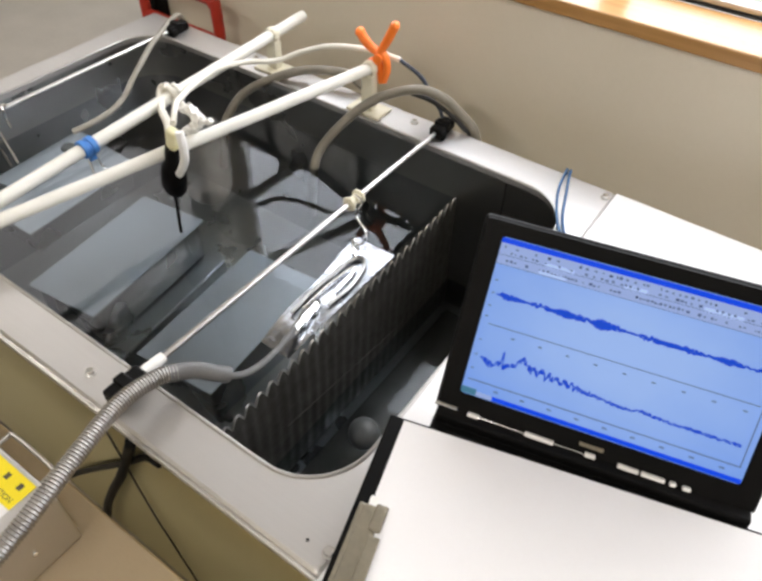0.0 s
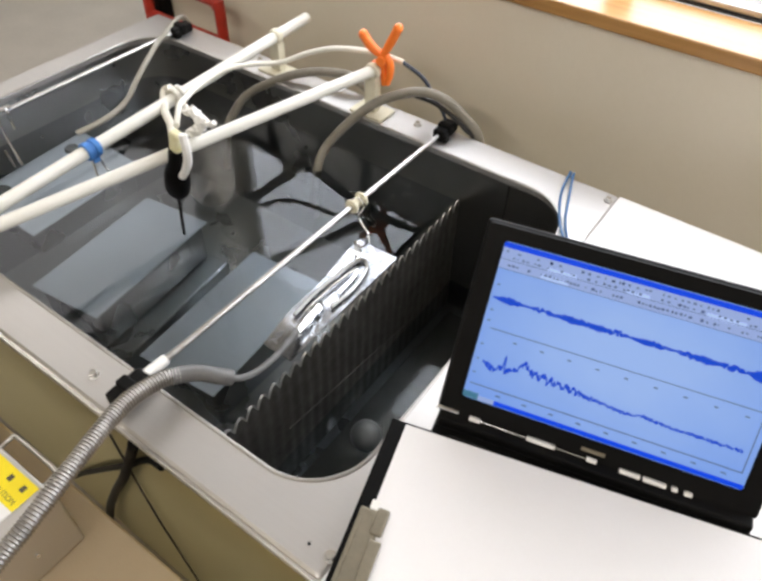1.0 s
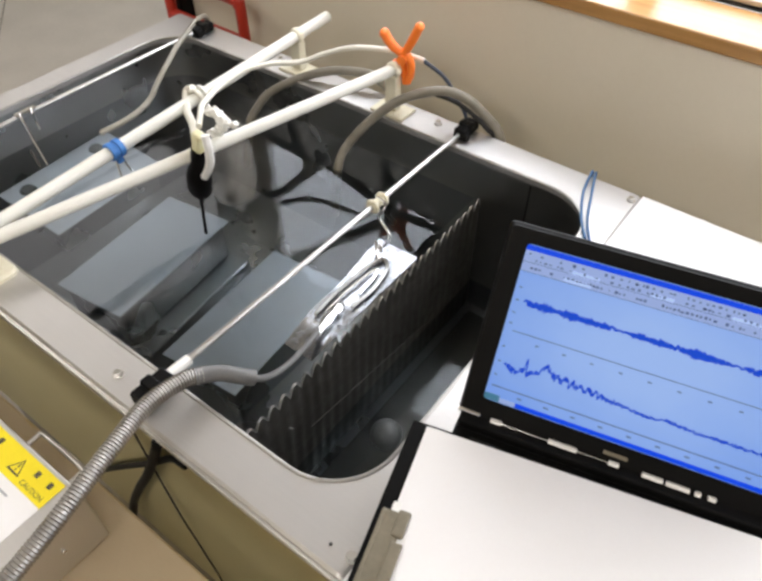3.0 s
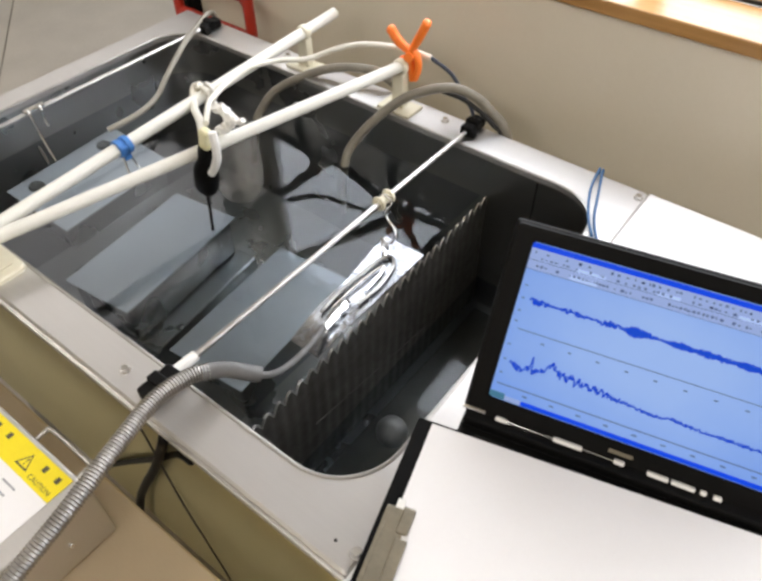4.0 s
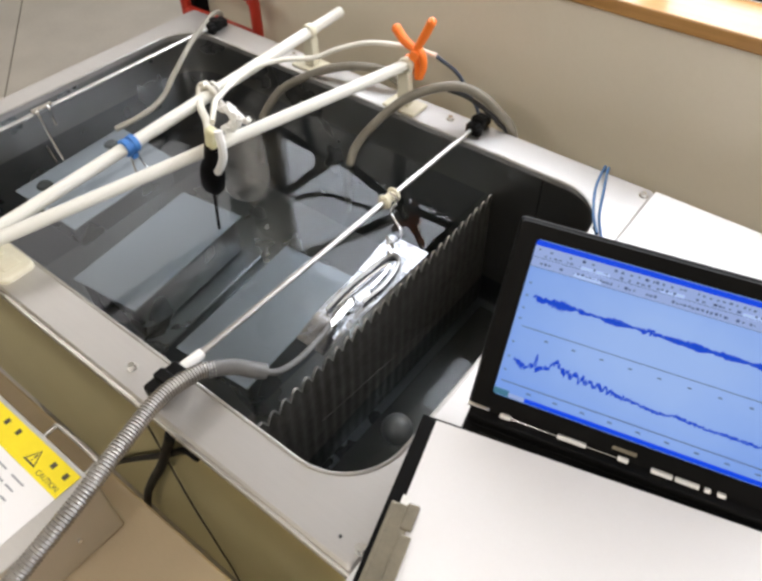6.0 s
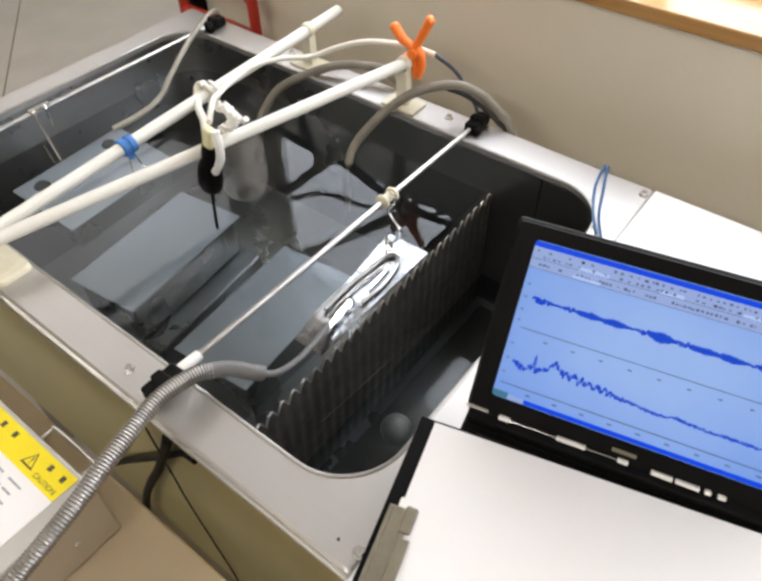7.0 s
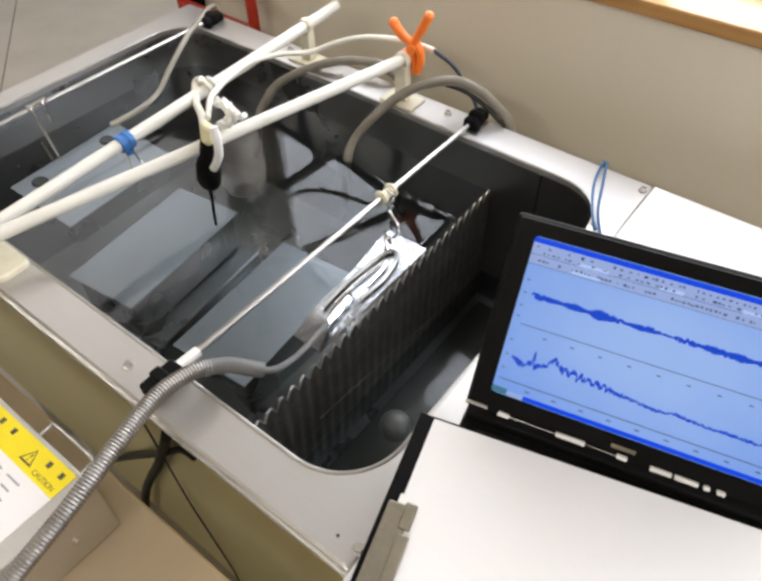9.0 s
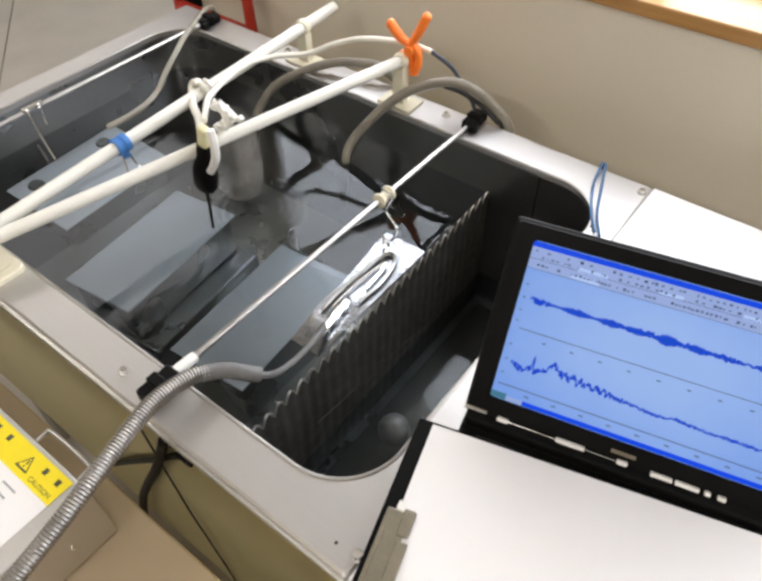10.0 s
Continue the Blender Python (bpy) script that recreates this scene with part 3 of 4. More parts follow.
# ---- hoses and cables ----
def hose(points, r, mat, label, name="hose", category="hose", ribbed=0, n=12, steps=12, parent=None):
    pts = spline(points, steps)
    if ribbed:
        step = ribbed / 4
        dense, rest = [pts[0]], step
        for a, b in zip(pts, pts[1:]):
            d, at = (b - a).length, 0.0
            while d - at >= rest:
                at += rest
                rest = step
                dense.append(a.lerp(b, at / d))
            rest -= d - at
        pts = dense
    o = part(name, tube(pts, r, n, ridge=(lambda i: (1.05, 1.03, 0.92, 0.90)[i % 4]) if ribbed else None), mat, parent, label if parent else "", True)
    return o if parent else tagged(o, label, category)


def hoses():
    hose([(-0.425, 0.935, 0.70), (-0.438, 0.928, 0.835), (-0.471, 0.915, 0.883), (-0.505, 0.90, 0.911), (-0.545, 0.885, 0.917), (-0.599, 0.86, 0.896), (-0.640, 0.83, 0.861), (-0.680, 0.79, 0.80), (-0.684, 0.765, 0.757), (-0.684, 0.75, 0.66)],
         0.0085, HOSE, "grey flexible conduit arching into the bath")
    hose([(-0.63, 0.935, 0.70), (-0.65, 0.93, 0.82), (-0.702, 0.91, 0.876), (-0.741, 0.90, 0.881), (-0.797, 0.88, 0.873), (-0.85, 0.85, 0.852), (-0.905, 0.82, 0.815), (-0.925, 0.79, 0.775), (-0.93, 0.775, 0.745), (-0.935, 0.76, 0.66)],
         0.0085, HOSE, "grey flexible conduit arching over the rear rim")
    hose([(-1.20, 0.93, 0.70), (-1.185, 0.922, 0.855), (-1.141, 0.817, 0.862), (-1.111, 0.745, 0.845), (-1.098, 0.702, 0.825), (-1.091, 0.671, 0.806), (-1.085, 0.632, 0.797), (-1.09, 0.591, 0.79), (-1.101, 0.551, 0.784)],
         0.0055, HOSE_PALE, "thin grey conduit bent down to the far box")
    # armoured hose from the table over the front rim into the bath, with its cable
    t = thing("armoured_hose", pose(0, 0, 0), "armoured flexible steel hose over the front rim", "hose")
    hose([(-0.43, -0.22, 0.72), (-0.425, -0.15, 0.805), (-0.419, -0.085, 0.85), (-0.421, -0.037, 0.866), (-0.427, 0.029, 0.88), (-0.444, 0.103, 0.886), (-0.459, 0.168, 0.885), (-0.458, 0.216, 0.878), (-0.450, 0.238, 0.872)],
         0.0100, HOSE_METAL, "", "armour", "", ribbed=0.0039, n=14, parent=t)
    hose([(-0.4535, 0.229, 0.8745), (-0.447, 0.243, 0.8705), (-0.437, 0.257, 0.866), (-0.424, 0.269, 0.8585), (-0.413, 0.283, 0.848)], 0.0102, HOSE_DARK, "grey end sleeve", "sleeve", "", parent=t)
    hose([(-0.415, 0.279, 0.8505), (-0.409, 0.295, 0.838), (-0.411, 0.318, 0.823), (-0.419, 0.354, 0.805), (-0.432, 0.402, 0.788), (-0.447, 0.450, 0.7755), (-0.452, 0.496, 0.7715)], 0.0045, HOSE_DARK, "thin grey cable", "cable", "", parent=t)
    g = new("gland")
    g.parent, g.location = t, (-0.447, 0.458, 0.7745)
    bm = rod((0.006, -0.03, 0.003), (-0.003, 0.03, -0.001), 0.0068, 12)
    rod((0.003, -0.012, 0.001), (0.001, 0.0, 0.001), 0.0092, 6, None, bm)
    rod((0.000, 0.014, 0.000), (-0.002, 0.024, -0.001), 0.0088, 6, None, bm)
    part("gland_body", bm, STEEL_BRIGHT, g, "bright metal cable gland")
    zl = WATER_Z + 0.0095
    part("wire_loop", tube(spline([(-0.470, 0.455, zl), (-0.474, 0.51, zl), (-0.470, 0.585, zl), (-0.461, 0.612, zl), (-0.444, 0.598, zl), (-0.434, 0.55, zl), (-0.436, 0.50, zl)]), 0.0032, 8), STEEL_IN, t, "dull steel wire loop", True)
    part("wire_loop", tube(spline([(-0.462, 0.47, zl), (-0.463, 0.53, zl), (-0.457, 0.585, zl), (-0.449, 0.575, zl), (-0.446, 0.53, zl)]), 0.0022, 8), STEEL_BRIGHT, t, "", True)
    # white signal cable along the first pipe and its dark continuation
    hose([(-0.742, 0.52, 0.955), (-0.785, 0.565, 0.952), (-0.824, 0.61, 0.932), (-0.850, 0.66, 0.922), (-0.852, 0.72, 0.925), (-0.835, 0.77, 0.922), (-0.800, 0.81, 0.92), (-0.758, 0.84, 0.939), (-0.711, 0.865, 0.953), (-0.654, 0.905, 0.947), (-0.597, 0.91, 0.945)],
         0.0048, CABLE_WHITE, "white signal cable tied to the pipe", "cable", "cable")
    hose([(-0.599, 0.91, 0.945), (-0.559, 0.92, 0.921), (-0.536, 0.93, 0.881), (-0.514, 0.935, 0.842), (-0.487, 0.94, 0.70)], 0.0036, CABLE_SLATE, "dark blue cable dropping behind the tank", "cable", "cable")
    hose([(-0.56, 0.895, 0.90), (-0.524, 0.90, 0.897), (-0.49, 0.902, 0.886), (-0.46, 0.91, 0.862), (-0.447, 0.925, 0.83), (-0.44, 0.945, 0.70)], 0.0042, BLACK_MATT, "black cable behind the tank", "cable", "cable")
    # blue cable over the rear rim
    hose([(-0.262, 0.93, 0.72), (-0.262, 0.922, 0.84), (-0.259, 0.905, 0.857), (-0.25, 0.86, 0.8535), (-0.225, 0.80, 0.8535), (-0.20, 0.76, 0.8535)], 0.0022, CABLE_BLUE, "thin blue cable over the white deck", "cable", "cable")
    hose([(-0.258, 0.93, 0.72), (-0.256, 0.922, 0.84), (-0.252, 0.905, 0.857), (-0.238, 0.865, 0.8535), (-0.215, 0.80, 0.8535), (-0.19, 0.755, 0.8535)], 0.0022, CABLE_BLUE, "thin blue cable over the white deck", "cable", "cable")


hoses()


# ---- hydrophone ----
def hydrophone():
    o = Vector((-0.728, 0.50, 0.0))
    t = thing("hydrophone", Matrix.Translation(o), "black hydrophone probe hung from the pipe by cable ties", "probe")
    lean = Matrix.Translation((0.0, 0, 0.925)) @ Matrix.Rotation(radians(14), 4, "Y")
    oval = lambda r, z: [lean @ Vector((r * math.cos(2 * math.pi * i / 20), 0.8 * r * math.sin(2 * math.pi * i / 20), z)) for i in range(20)]
    part("body", loft([oval(0.013, 0.006), oval(0.0145, -0.010), oval(0.0155, -0.026), oval(0.0205, -0.040), oval(0.0228, -0.052), oval(0.0222, -0.078), oval(0.018, -0.087), oval(0.006, -0.090)], None, (True, True)), PROBE_BLACK, t, "", True)
    part("needle", rod((-0.020, 0, 0.845), (-0.0318, 0, 0.746), 0.0028, 10), BLACK, t)
    part("holder", block(-0.0095, 0.0095, -0.008, 0.008, 0.004, 0.040, 0.005, 3, m=lean), YELLOWED, t, "yellowed plastic holder")
    part("cable_tie", tube(spline([(0.030, -0.004, 0.970), (0.034, -0.006, 0.950), (0.031, -0.006, 0.925), (0.020, -0.006, 0.903), (0.010, -0.006, 0.889)]), 0.0066, 8), WHITE_PLASTIC, t)
    a = Vector((-0.8695, 0.62, 0.911)) - o
    part("cable_tie", ring(a, (0, 1, 0.05), 0.0145, 0.0042, 18), CABLE_WHITE, t)
    part("cable_tie", ring(a + Vector((0, 0.014, 0)), (0.1, 1, 0.05), 0.014, 0.0036, 18), WHITE_PLASTIC, t)
    part("strap", tube(spline([a + Vector((-0.004, 0.0, 0.017)), a + Vector((-0.020, -0.003, 0.006)), (-0.122, 0.082, 0.911), (-0.082, 0.058, 0.918), (-0.050, 0.036, 0.928), (-0.004, 0.002, 0.942)]), 0.0066, 8), CABLE_WHITE, t, "", True)
    # crumpled tape by the holder
    for pts, rad, k in (([(-0.024, 0.050, 0.964), (-0.006, 0.050, 0.966), (0.009, 0.050, 0.957), (0.0, 0.049, 0.942), (-0.018, 0.045, 0.926)], 0.0075, 130),
                        ([(0.004, 0.051, 0.962), (0.020, 0.051, 0.957), (0.030, 0.050, 0.959), (0.036, 0.050, 0.964)], 0.0042, 210)):
        bm = tube(spline(pts, 10), rad, 12)
        for v in bm.verts:
            v.co += noise.noise_vector(v.co * k) * rad * 0.75
        part("tape", bm, WHITE_PLASTIC, t, "crumpled white tape")
    # clear cup behind the probe
    c = lambda r, z: [(-0.034 + r * math.cos(2 * math.pi * i / 28), 0.078 + 0.9 * r * math.sin(2 * math.pi * i / 28), z) for i in range(28)]
    part("cup", loft([c(0.034, 0.925), c(0.040, 0.90), c(0.045, 0.86), c(0.046, 0.83), c(0.043, 0.80), c(0.036, 0.782), c(0.020, 0.772)]), MILKY_CUP, t, "cloudy clear plastic cup", True)


hydrophone()


# ---- white table, laptop and clipboard ----
TURN = 13.5
LAP = pose(-0.176, 0.372, RIM, 0, 0, TURN)


def white_table():
    t = thing("white_table", pose(0, 0, 0), "white laminate table flush with the tank rim", "table")
    part("tabletop", block(-0.1714, 1.5, 0.05, 0.9125, RIM - 0.03, RIM, 0.001), TABLE_WHITE, t)
    for x in (-0.11, 1.44):
        for y in (0.10, 0.86):
            part("leg", block(x - 0.02, x + 0.02, y - 0.02, y + 0.02, 0, RIM - 0.03, 0.002), STEEL, t)


def in_lid(bm):
    """Lid plane: x to the right, y up along the lid, z out of the screen; into the laptop's space."""
    m = Matrix.Translation((0, 0.003, 0.036)) @ Matrix.Rotation(radians(90 - 33), 4, "X")
    bmesh.ops.transform(bm, matrix=m, verts=bm.verts)
    return bm


def flat(u0, u1, s0, s1, z=0.0006, t=0.0003):
    return block(u0, u1, s0, s1, z, z + t)


def polyline(pts, w, z):
    bm = bmesh.new()
    for (a, b), (c, d) in zip(pts, pts[1:]):
        e = Vector((c - a, d - b))
        n = Vector((-e.y, e.x)).normalized() * w / 2
        bm.faces.new([bm.verts.new((p[0] + q * n.x, p[1] + q * n.y, z)) for p, q in (((a, b), 1), ((a, b), -1), ((c, d), -1), ((c, d), 1))])
    return bm


def burst(width, height, seed):
    """A jagged spindle of the signal trace, centred on its origin in the lid's plane."""
    rnd = random.Random(seed)
    bm = bmesh.new()
    n = max(10, int(width / 0.0011))
    for i in range(n):
        x = -width / 2 + width * i / n
        e = math.sin(math.pi * (i + 0.5) / n) ** 1.3 * height / 2
        a, b = e * rnd.uniform(0.45, 1.0) + 0.0006, e * rnd.uniform(0.45, 1.0) + 0.0006
        w = width / n * 0.52
        bm.faces.new([bm.verts.new(p) for p in ((x - w, -b, 0), (x + w, -b * 0.8, 0), (x + w, a * 0.8, 0), (x - w, a, 0))])
    return bm


BURSTS = []
LID = Matrix.Translation((0, 0.003, 0.036)) @ Matrix.Rotation(radians(90 - 33), 4, "X")


def laptop():
    t = thing("laptop", LAP, "black open laptop showing blue signal plots", "laptop")
    part("base", block(0, 0.333, -0.235, 0.0, 0.0, 0.024, 0.003), BLACK, t)
    part("keyboard", block(0.02, 0.313, -0.12, -0.02, 0.0235, 0.0245, 0.0004), BLACK_MATT, t)
    for x in (0.045, 0.262):
        part("hinge", rod((x - 0.02, 0.003, 0.030), (x + 0.025, 0.003, 0.030), 0.0065, 16), BLACK, t, "", True)
    part("hinge_cover", block(0.002, 0.331, -0.012, 0.006, 0.022, 0.037, 0.003), BLACK, t)
    lid = part("lid", in_lid(block(-0.002, 0.335, -0.004, 0.2175, -0.009, 0.0, 0.004)), BLACK, t, "black screen housing")
    part("bezel", in_lid(loft([[(u, s, z) for u, s in rounded_rect(a, b, c, d, 0.004)] for a, b, c, d, z in
                               ((0.0005, 0.3325, -0.0015, 0.2150, -0.0005), (0.0015, 0.3315, -0.0005, 0.214, 0.0022), (0.0205, 0.3130, 0.021, 0.1995, 0.0022), (0.0215, 0.312, 0.022, 0.1985, 0.0002))])), BLACK, lid)
    part("display", in_lid(flat(0.0205, 0.313, 0.0215, 0.199, 0.0002)), SCR_LIGHT, lid, "glowing light blue display")
    part("title_bar", in_lid(flat(0.0215, 0.3115, 0.1925, 0.198)), SCR_BLUE, lid)
    part("toolbar", in_lid(flat(0.0215, 0.3115, 0.170, 0.1925)), SCR_PANEL, lid)
    part("task_bar", in_lid(flat(0.056, 0.3115, 0.0225, 0.0275)), SCR_BLUE, lid)
    part("start_button", in_lid(flat(0.0215, 0.038, 0.0225, 0.0295)), SCR_START, lid)
    part("task_button", in_lid(flat(0.038, 0.056, 0.0225, 0.0275)), SCR_PANEL, lid)
    for u0, u1, s0 in ((0.070, 0.100, 0.1795), (0.066, 0.094, 0.1712), (0.150, 0.172, 0.1800), (0.226, 0.262, 0.1795)):
        part("input_field", in_lid(flat(u0, u1, s0, s0 + 0.0042, 0.0009)), SCR_FIELD, lid)
    rnd = random.Random(3)
    for s, gap in ((0.1885, 0.006), (0.1830, 0.0035), (0.1745, 0.0028)):
        u = 0.026
        while u < 0.306:
            w = rnd.uniform(0.0012, 0.0034)
            if rnd.random() < 0.66:
                part("icon", in_lid(flat(u, u + w, s - rnd.uniform(0.0004, 0.0012), s + rnd.uniform(0.0004, 0.0018), 0.001)), SCR_ICON if rnd.random() < 0.16 else SCR_LINE, lid)
            u += w + rnd.uniform(0.001, gap)
    for s in (0.180, 0.170):
        part("separator", in_lid(flat(0.0215, 0.3115, s, s + 0.0005, 0.001)), SCR_LINE, lid)
    part("axis", in_lid(flat(0.031, 0.303, 0.1045, 0.1053, 0.001)), SCR_LINE, lid)
    part("axis", in_lid(flat(0.026, 0.306, 0.0392, 0.0402, 0.001)), SCR_LINE, lid)
    part("axis", in_lid(flat(0.3055, 0.3064, 0.0392, 0.158, 0.001)), SCR_LINE, lid)
    for i in range(9):
        part("tick_label", in_lid(flat(0.058 + i * 0.029, 0.062 + i * 0.029, 0.0955, 0.0968, 0.001)), SCR_LINE, lid)
        part("tick_label", in_lid(flat(0.056 + i * 0.029, 0.061 + i * 0.029, 0.0328, 0.0342, 0.001)), SCR_LINE, lid)
    for s in (0.152, 0.138, 0.124, 0.112, 0.085, 0.068, 0.052):
        part("tick_label", in_lid(flat(0.0255, 0.0285, s, s + 0.0012, 0.001)), SCR_LINE, lid)
    # lower trace: a falling spectrum with peaks at its start
    base = [(0.033, 0.0665), (0.045, 0.0615), (0.0545, 0.066), (0.0557, 0.0805), (0.0572, 0.063), (0.064, 0.066), (0.0716, 0.0712), (0.0773, 0.079), (0.0836, 0.0714)]
    pts = list(base)
    u = 0.0836
    while u < 0.299:
        u += 0.0021
        f = (u - 0.0836) / 0.21
        mean = 0.0705 - 0.0095 * min(1, f * 2.2) + (0.0025 if u > 0.195 else 0) * max(0, 1 - abs(u - 0.2) / 0.03)
        amp = 0.0042 * max(0.12, 1 - f * 2.4)
        pts.append((u, mean + amp * (0.8 * math.sin(u * 780) + rnd.uniform(-0.7, 0.7))))
    fine = []
    for (a, b), (c, d) in zip(pts, pts[1:]):
        steps = max(5, int((c - a) / 0.0004))
        for k in range(steps):
            fine.append((a + (c - a) * k / steps, b + (d - b) * k / steps + rnd.uniform(-1, 1) * (0.0040 if a < 0.15 else 0.0021)))
    part("spectrum_trace", in_lid(polyline(fine, 0.0013, 0.0012)), SCR_TRACE, lid, "dark blue falling curve")
    fine = [(0.0345 + 0.2695 * i / 420, 0.1382 + rnd.uniform(-0.0042, 0.0042) * (0.65 + 0.35 * math.sin(i * 0.11))) for i in range(421)]
    part("signal_trace", in_lid(polyline(fine, 0.0021, 0.0012)), SCR_TRACE, lid, "dark blue signal line")
    for w, h in BURST_SIZES:
        b = part("signal_burst", burst(w, h, 11 + len(BURSTS)), SCR_TRACE, lid)
        b.matrix_basis = LID @ Matrix.Translation((0.1, 0.1382, 0.0014))
        BURSTS.append(b)
    # maker's plate, and white pieces for the glare along the hinge, as plain shapes
    part("name_plate", in_lid(flat(0.156, 0.181, 0.0075, 0.0118, 0.002)), CLIP_GREY, lid)
    for u0, u1 in ((0.036, 0.0485), (0.100, 0.131), (0.164, 0.175), (0.198, 0.2195), (0.222, 0.2455), (0.2505, 0.2565), (0.263, 0.271)):
        part("trim", in_lid(block(u0, u1, -0.0012, 0.0030, 0.0, 0.0072, 0.0008)), GLARE_WHITE, lid, "white piece painted as glare on the hinge trim")
    part("trim", in_lid(tube([(0.048, 0.0010, 0.0050), (0.165, 0.0010, 0.0050)], 0.0007, 6)), STEEL_BRIGHT, t)
    part("latch", block(-0.002, 0.024, -0.001, 0.004, 0.037, 0.0405, 0.001), STEEL_BRIGHT, t)


BURST_SIZES = [(0.030, 0.0125)] * 3 + [(0.034, 0.0088)] * 4 + [(0.036, 0.0062)] * 3


def clipboard():
    t = thing("clipboard", pose(-0.2102, 0.3326, RIM + 0.031, 0, 0.8, 16.0), "black clipboard with blank white paper on the laptop keys", "clipboard")
    part("board", block(0, 0.46, -0.31, 0.0, 0, 0.004, 0.0012), BLACK, t)
    part("paper", block(0.017, 0.452, -0.305, -0.004, 0.0042, 0.0058), PAPER, t, "blank white paper")
    c = part("clip", block(0.0055, 0.0300, -0.30, -0.109, 0.0042, 0.0078, 0.0015), CLIP_GREY, t, "dull metal spring clip")
    part("fold", block(0.0060, 0.0105, -0.30, -0.112, 0.0078, 0.0092, 0.0006), CLIP_GREY, c)
    part("lever", block(0.0255, 0.0375, -0.30, -0.1395, 0.0078, 0.0105, 0.0012), CLIP_GREY, c)
    part("tab", block(0.0225, 0.0350, -0.1345, -0.106, 0.0060, 0.0095, 0.0022), CLIP_GREY, c)
    part("corner_pad", block(0.0140, 0.0225, -0.109, -0.099, 0.0062, 0.0072, 0.0004), WHITE_PLASTIC, c)


white_table()
laptop()
clipboard()


# ---- in front of the tank ----
def side_table():
    t = thing("side_table", pose(0, 0, 0), "tan side table in front of the tank", "table")
    part("tabletop", block(-2.2, 0.25, -0.55, 0.104, 0.67, 0.70, 0.004), TAN, t)
    for x in (-2.12, 0.18):
        for y in (-0.48, 0.05):
            part("leg", block(x - 0.02, x + 0.02, y - 0.02, y + 0.02, 0, 0.67, 0.002), STEEL, t)


def generator():
    z = 0.10
    t = thing("control_box", pose(-0.478, 0.068, 0.70), "steel control box with yellow warning label and handle", "control box")
    part("case", block(-0.62, 0.0, -0.40, 0.0, 0, z, 0.003), STEEL, t)
    lab = part("label", block(-0.60, -0.028, -0.29, -0.006, z + 0.0002, z + 0.0007), PAPER, t, "white printed label")
    y = part("warning_strip", block(-0.60, -0.028, -0.041, -0.006, z + 0.0008, z + 0.0012), YELLOW, lab, "yellow warning strip")
    top = z + 0.0013
    # warning triangle
    bm = bmesh.new()
    cx, cy = -0.094, -0.024
    outer = [(0.0, 0.0105), (-0.0115, -0.0095), (0.0115, -0.0095)]
    vo = [bm.verts.new((cx + a, cy + b, top)) for a, b in outer]
    vi = [bm.verts.new((cx + a * 0.72, cy + b * 0.72 - 0.0003, top)) for a, b in outer]
    for i in range(3):
        j = (i + 1) % 3
        bm.faces.new((vo[i], vo[j], vi[j], vi[i]))
    block(cx - 0.001, cx + 0.001, cy - 0.002, cy + 0.004, top - 0.0002, top, bm=bm)
    block(cx - 0.001, cx + 0.001, cy - 0.0055, cy - 0.0035, top - 0.0002, top, bm=bm)
    part("triangle", bm, INK, lab)
    cu = bpy.data.curves.new("caution_text", "FONT")
    cu.body, cu.size, cu.extrude = "CAUTION", 0.009, 0.0001
    tx = new("caution_text", cu)
    dg = bpy.context.evaluated_depsgraph_get()
    me = bpy.data.meshes.new_from_object(tx.evaluated_get(dg))
    bpy.data.objects.remove(tx)
    tx = new("caution_text", me)
    me.materials.clear()
    me.materials.append(INK)
    tx.parent, tx.location = lab, (-0.076, -0.0365, top)
    for x0 in (-0.070, -0.046, -0.145, -0.17):
        part("character_bar", block(x0, x0 + 0.007, -0.021, -0.013, top - 0.0003, top, 0), INK, lab)
    rnd = random.Random(8)
    for row in range(19):
        x = -0.40
        while x < -0.07:
            w = rnd.uniform(0.010, 0.035)
            if rnd.random() < 0.8:
                part("text_bar", block(x, min(x + w, -0.055), -0.0555 - row * 0.0115, -0.0530 - row * 0.0115, z + 0.0007, z + 0.001), GREY_INK, lab)
            x += w + rnd.uniform(0.003, 0.012)
    # bail handle on the rear edge
    bm = tube(spline([(-0.118, -0.002, 0.092), (-0.118, 0.014, 0.094), (-0.112, 0.020, 0.094), (-0.040, 0.020, 0.094), (-0.034, 0.014, 0.094), (-0.034, -0.002, 0.092)], 6), 0.003, 10)
    part("handle", bm, STEEL_ROD, t, "satin wire handle", True)
    part("screw", rod((0.0, -0.05, 0.045), (0.0025, -0.05, 0.045), 0.003, 10), STEEL_BRIGHT, t)


side_table()
generator()


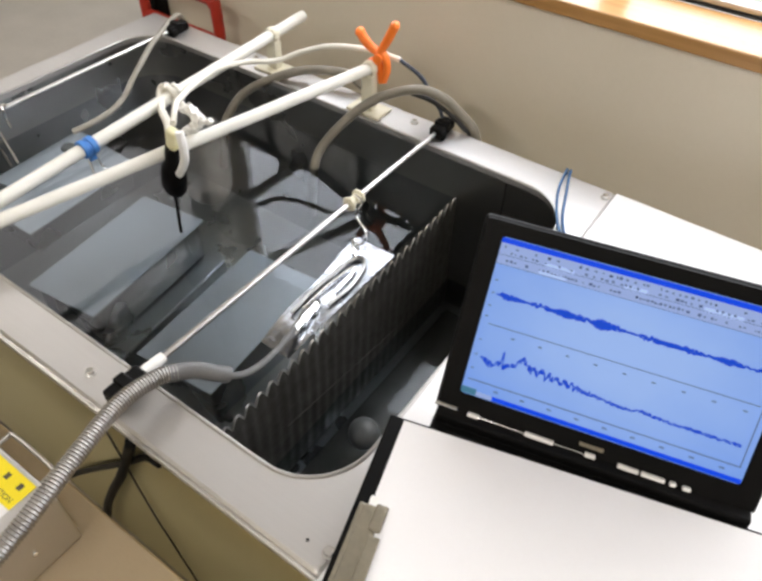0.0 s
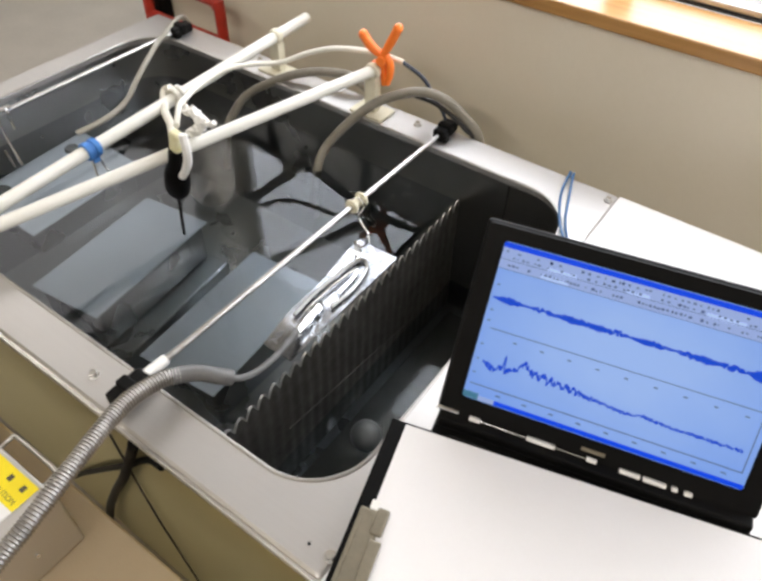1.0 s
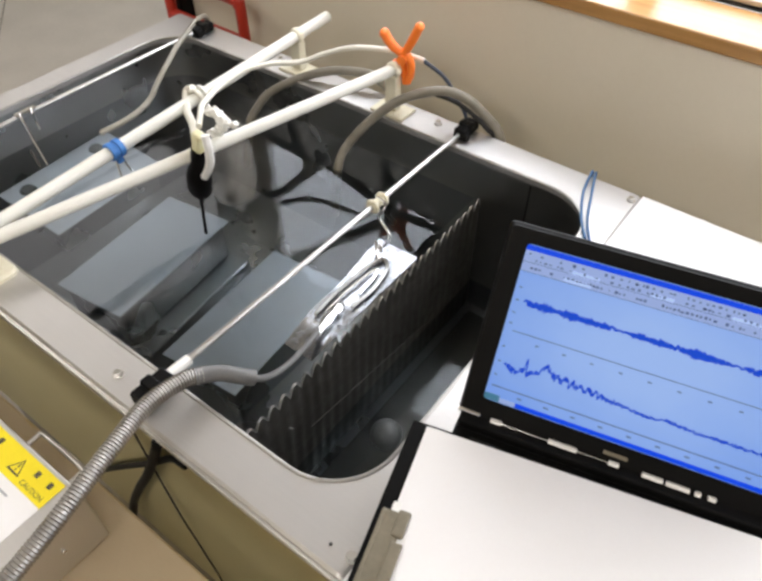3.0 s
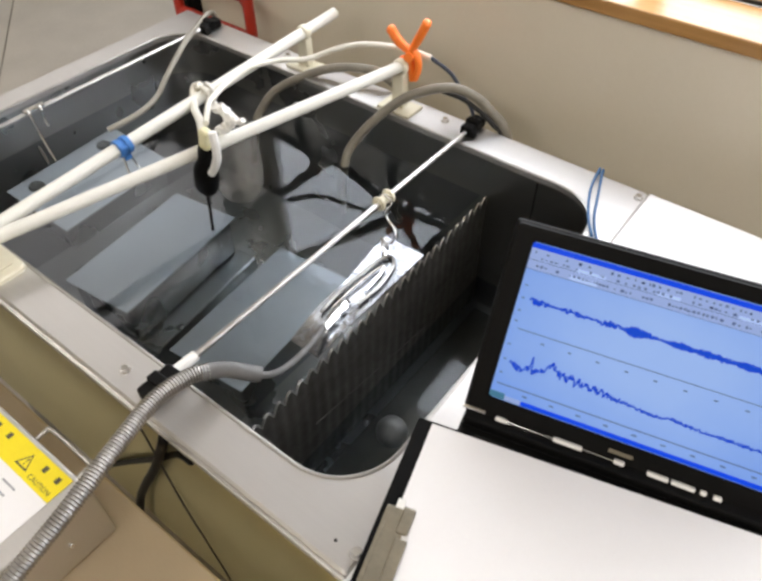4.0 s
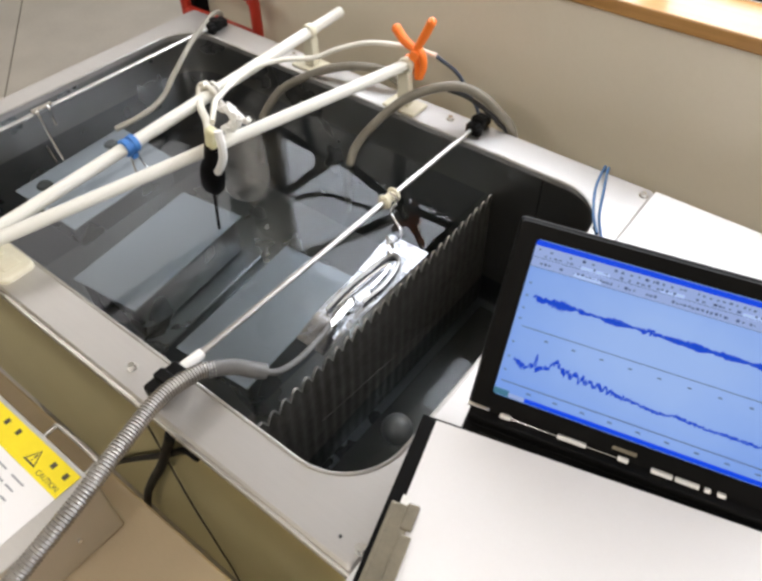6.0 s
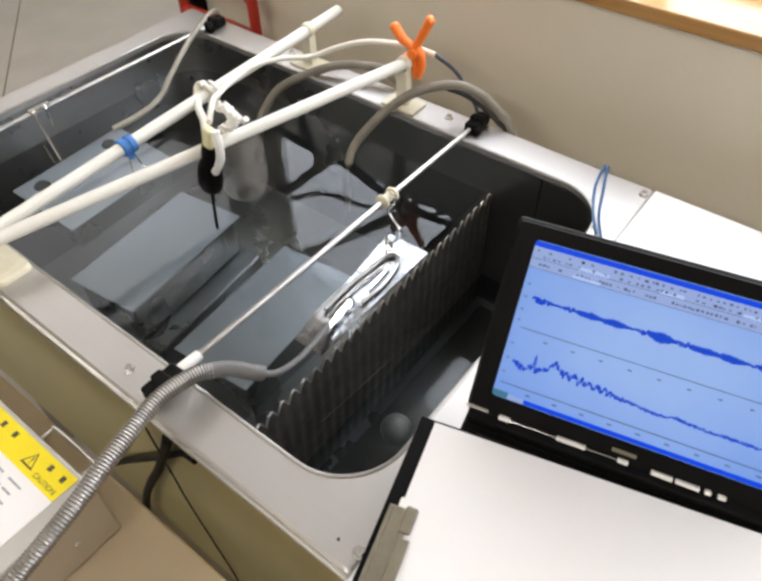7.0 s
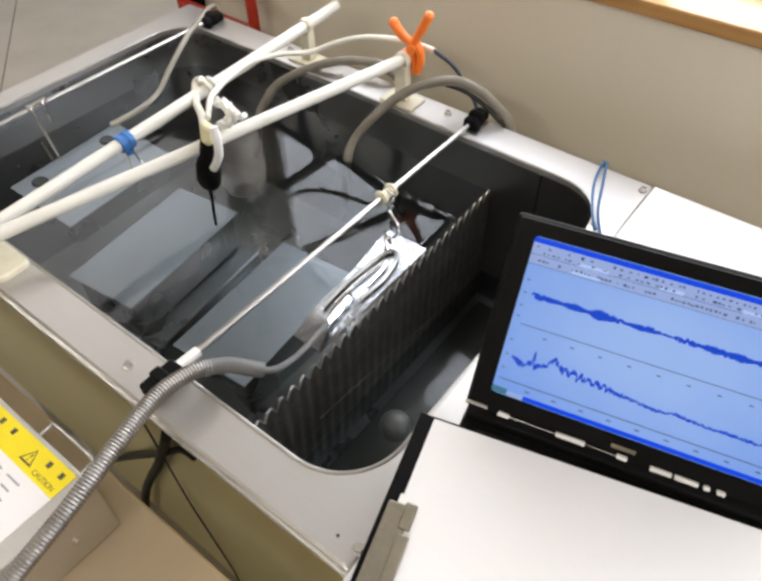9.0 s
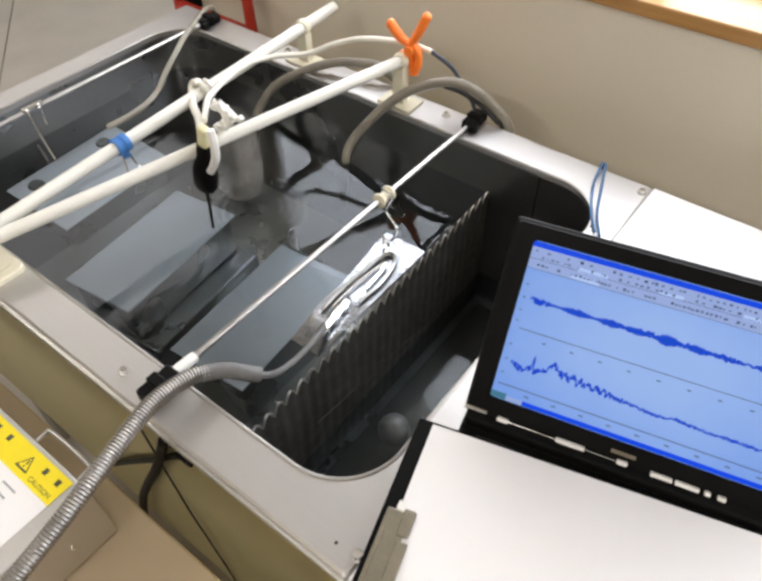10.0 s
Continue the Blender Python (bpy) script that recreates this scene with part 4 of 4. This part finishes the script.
def front_cables():
    hose([(-0.4475, 0.1565, 0.8325), (-0.452, 0.153, 0.815), (-0.500, 0.148, 0.71), (-0.560, 0.147, 0.60), (-0.625, 0.147, 0.468), (-0.68, 0.145, 0.30), (-0.71, 0.14, 0.012)], 0.0068, BLACK, "black cable hanging down the tank side", "cable", "cable")
    hose([(-0.74, 0.156, 0.44), (-0.69, 0.156, 0.504), (-0.60, 0.157, 0.61), (-0.493, 0.157, 0.735), (-0.43, 0.157, 0.812), (-0.40, 0.156, 0.828)], 0.0046, BLACK, "thin black cable across the tank side", "cable", "cable")
    hose([(-0.52, 0.160, 0.832), (-0.515, 0.160, 0.788), (-0.49, 0.160, 0.596), (-0.466, 0.160, 0.495), (-0.44, 0.16, 0.34), (-0.43, 0.15, 0.005)], 0.0014, BLACK_MATT, "thin dark wire down the tank side", "cable", "cable")


front_cables()


# ---- behind the tank ----
def red_stand():
    t = thing("red_stand", pose(0, 0, 0), "red painted tubular metal stand by the wall", "stand")
    r = 0.013
    part("frame", tube(spline([(-1.158, 1.0, 0.0), (-1.158, 1.0, 0.4), (-1.158, 1.0, 0.835), (-1.166, 1.0, 0.862), (-1.19, 1.0, 0.872), (-1.38, 1.0, 0.872), (-1.404, 1.0, 0.862), (-1.412, 1.0, 0.835), (-1.412, 1.0, 0.4), (-1.412, 1.0, 0.0)], 6), r, 12), RED, t, "", True)
    part("crossbar", tube([(-1.412, 1.0, 0.777), (-1.16, 1.0, 0.777)], r, 12), RED, t)
    part("crossbar", tube([(-1.412, 1.0, 0.3), (-1.16, 1.0, 0.3)], r, 12), RED, t)


red_stand()


# ---- what moves ----
# seconds and place along the screen of each burst
BURST_ROWS = {
    0: ((0, 0.142), (0.5, 0.147), (1, 0.292), (1.5, 0.186), (2, 0.213), (2.5, 0.147), (4, 0.144), (4.5, 0.073), (5, 0.186), (5.5, 0.2), (7, 0.166), (7.5, 0.218), (8, 0.118), (8.5, 0.2), (9, 0.106), (9.5, 0.157), (10, 0.172)),
    1: ((0, 0.142), (0.5, 0.17), (1, 0.292), (1.5, 0.186), (2, 0.213), (2.5, 0.147), (4, 0.144), (4.5, 0.073), (5, 0.186), (5.5, 0.2), (7, 0.166), (7.5, 0.248), (8, 0.118), (8.5, 0.224), (9, 0.106), (9.5, 0.157), (10, 0.172)),
    2: ((0, 0.142), (0.5, 0.204), (1, 0.292), (1.5, 0.186), (2, 0.213), (2.5, 0.147), (4, 0.144), (4.5, 0.073), (5, 0.186), (5.5, 0.2), (7, 0.166), (7.5, 0.248), (8, 0.118), (8.5, 0.224), (9, 0.106), (9.5, 0.157), (10, 0.172)),
    3: ((0, 0.104), (0.5, 0.246), (1, 0.042), (1.5, 0.061), (2, 0.055), (2.5, 0.112), (4, 0.187), (4.5, 0.043), (5, 0.128), (5.5, 0.147), (7, 0.095), (7.5, 0.218), (8, 0.061), (8.5, 0.179), (9, 0.08), (9.5, 0.217), (10, 0.084)),
    4: ((0, 0.104), (0.5, 0.246), (1, 0.107), (1.5, 0.12), (2, 0.099), (2.5, 0.181), (4, 0.212), (4.5, 0.228), (5, 0.15), (5.5, 0.173), (7, 0.121), (7.5, 0.218), (8, 0.084), (8.5, 0.25), (9, 0.215), (9.5, 0.217), (10, 0.117)),
    5: ((0, 0.104), (0.5, 0.246), (1, 0.136), (1.5, 0.14), (2, 0.099), (2.5, 0.209), (4, 0.25), (4.5, 0.228), (5, 0.15), (5.5, 0.221), (7, 0.207), (7.5, 0.218), (8, 0.084), (8.5, 0.25), (9, 0.239), (9.5, 0.217), (10, 0.142)),
    6: ((0, 0.104), (0.5, 0.246), (1, 0.24), (1.5, 0.14), (2, 0.099), (2.5, 0.238), (4, 0.25), (4.5, 0.228), (5, 0.15), (5.5, 0.221), (7, 0.231), (7.5, 0.218), (8, 0.084), (8.5, 0.25), (9, 0.239), (9.5, 0.217), (10, 0.201)),
    7: ((0, 0.209), (0.5, 0.04), (1, 0.184), (1.5, 0.208), (2, 0.037), (2.5, 0.112), (4, 0.187), (4.5, 0.147), (5, 0.063), (5.5, 0.244), (7, 0.095), (7.5, 0.076), (8, 0.168), (8.5, 0.061), (9, 0.057), (9.5, 0.085), (10, 0.084)),
    8: ((0, 0.261), (0.5, 0.04), (1, 0.184), (1.5, 0.263), (2, 0.037), (2.5, 0.112), (4, 0.187), (4.5, 0.147), (5, 0.231), (5.5, 0.244), (7, 0.095), (7.5, 0.122), (8, 0.198), (8.5, 0.136), (9, 0.145), (9.5, 0.127), (10, 0.084)),
    9: ((0, 0.049), (0.5, 0.04), (1, 0.184), (1.5, 0.263), (2, 0.037), (2.5, 0.112), (4, 0.187), (4.5, 0.147), (5, 0.231), (5.5, 0.244), (7, 0.095), (7.5, 0.16), (8, 0.198), (8.5, 0.136), (9, 0.145), (9.5, 0.197), (10, 0.084)),
}


def motions():
    w, o, rings = WATERS
    walk(w, [(0, pose(-0.828, 0.5315, WATER_Z)), (5, pose(-0.834, 0.534, WATER_Z)), (10, pose(-0.826, 0.529, WATER_Z))])
    for i, g in enumerate(rings):
        rows = [(0, -0.004, 0), (8.2 + 0.1 * i, -0.004, 0), (9.0 + 0.05 * i, -0.0001, 0.0), (9.5, 0.0002, 0.0), (10, 0.0002, -0.05)]
        walk(g, [(t, pose(-0.665 + d, 0.61 + d * 0.7, WATER_Z + z)) for t, z, d in rows])
    # the signal's bursts jump along the trace with every sweep
    rnd = random.Random(21)
    for i, b in enumerate(BURSTS):
        known = dict(BURST_ROWS[i])
        rows = []
        for k in range(101):
            t = k / 10
            u = known.get(t, rnd.uniform(0.055, 0.285))
            rows.append((t, LID @ Matrix.Translation((u, 0.1382, 0.0014 + i * 0.00004))))
        walk(b, rows)


motions()
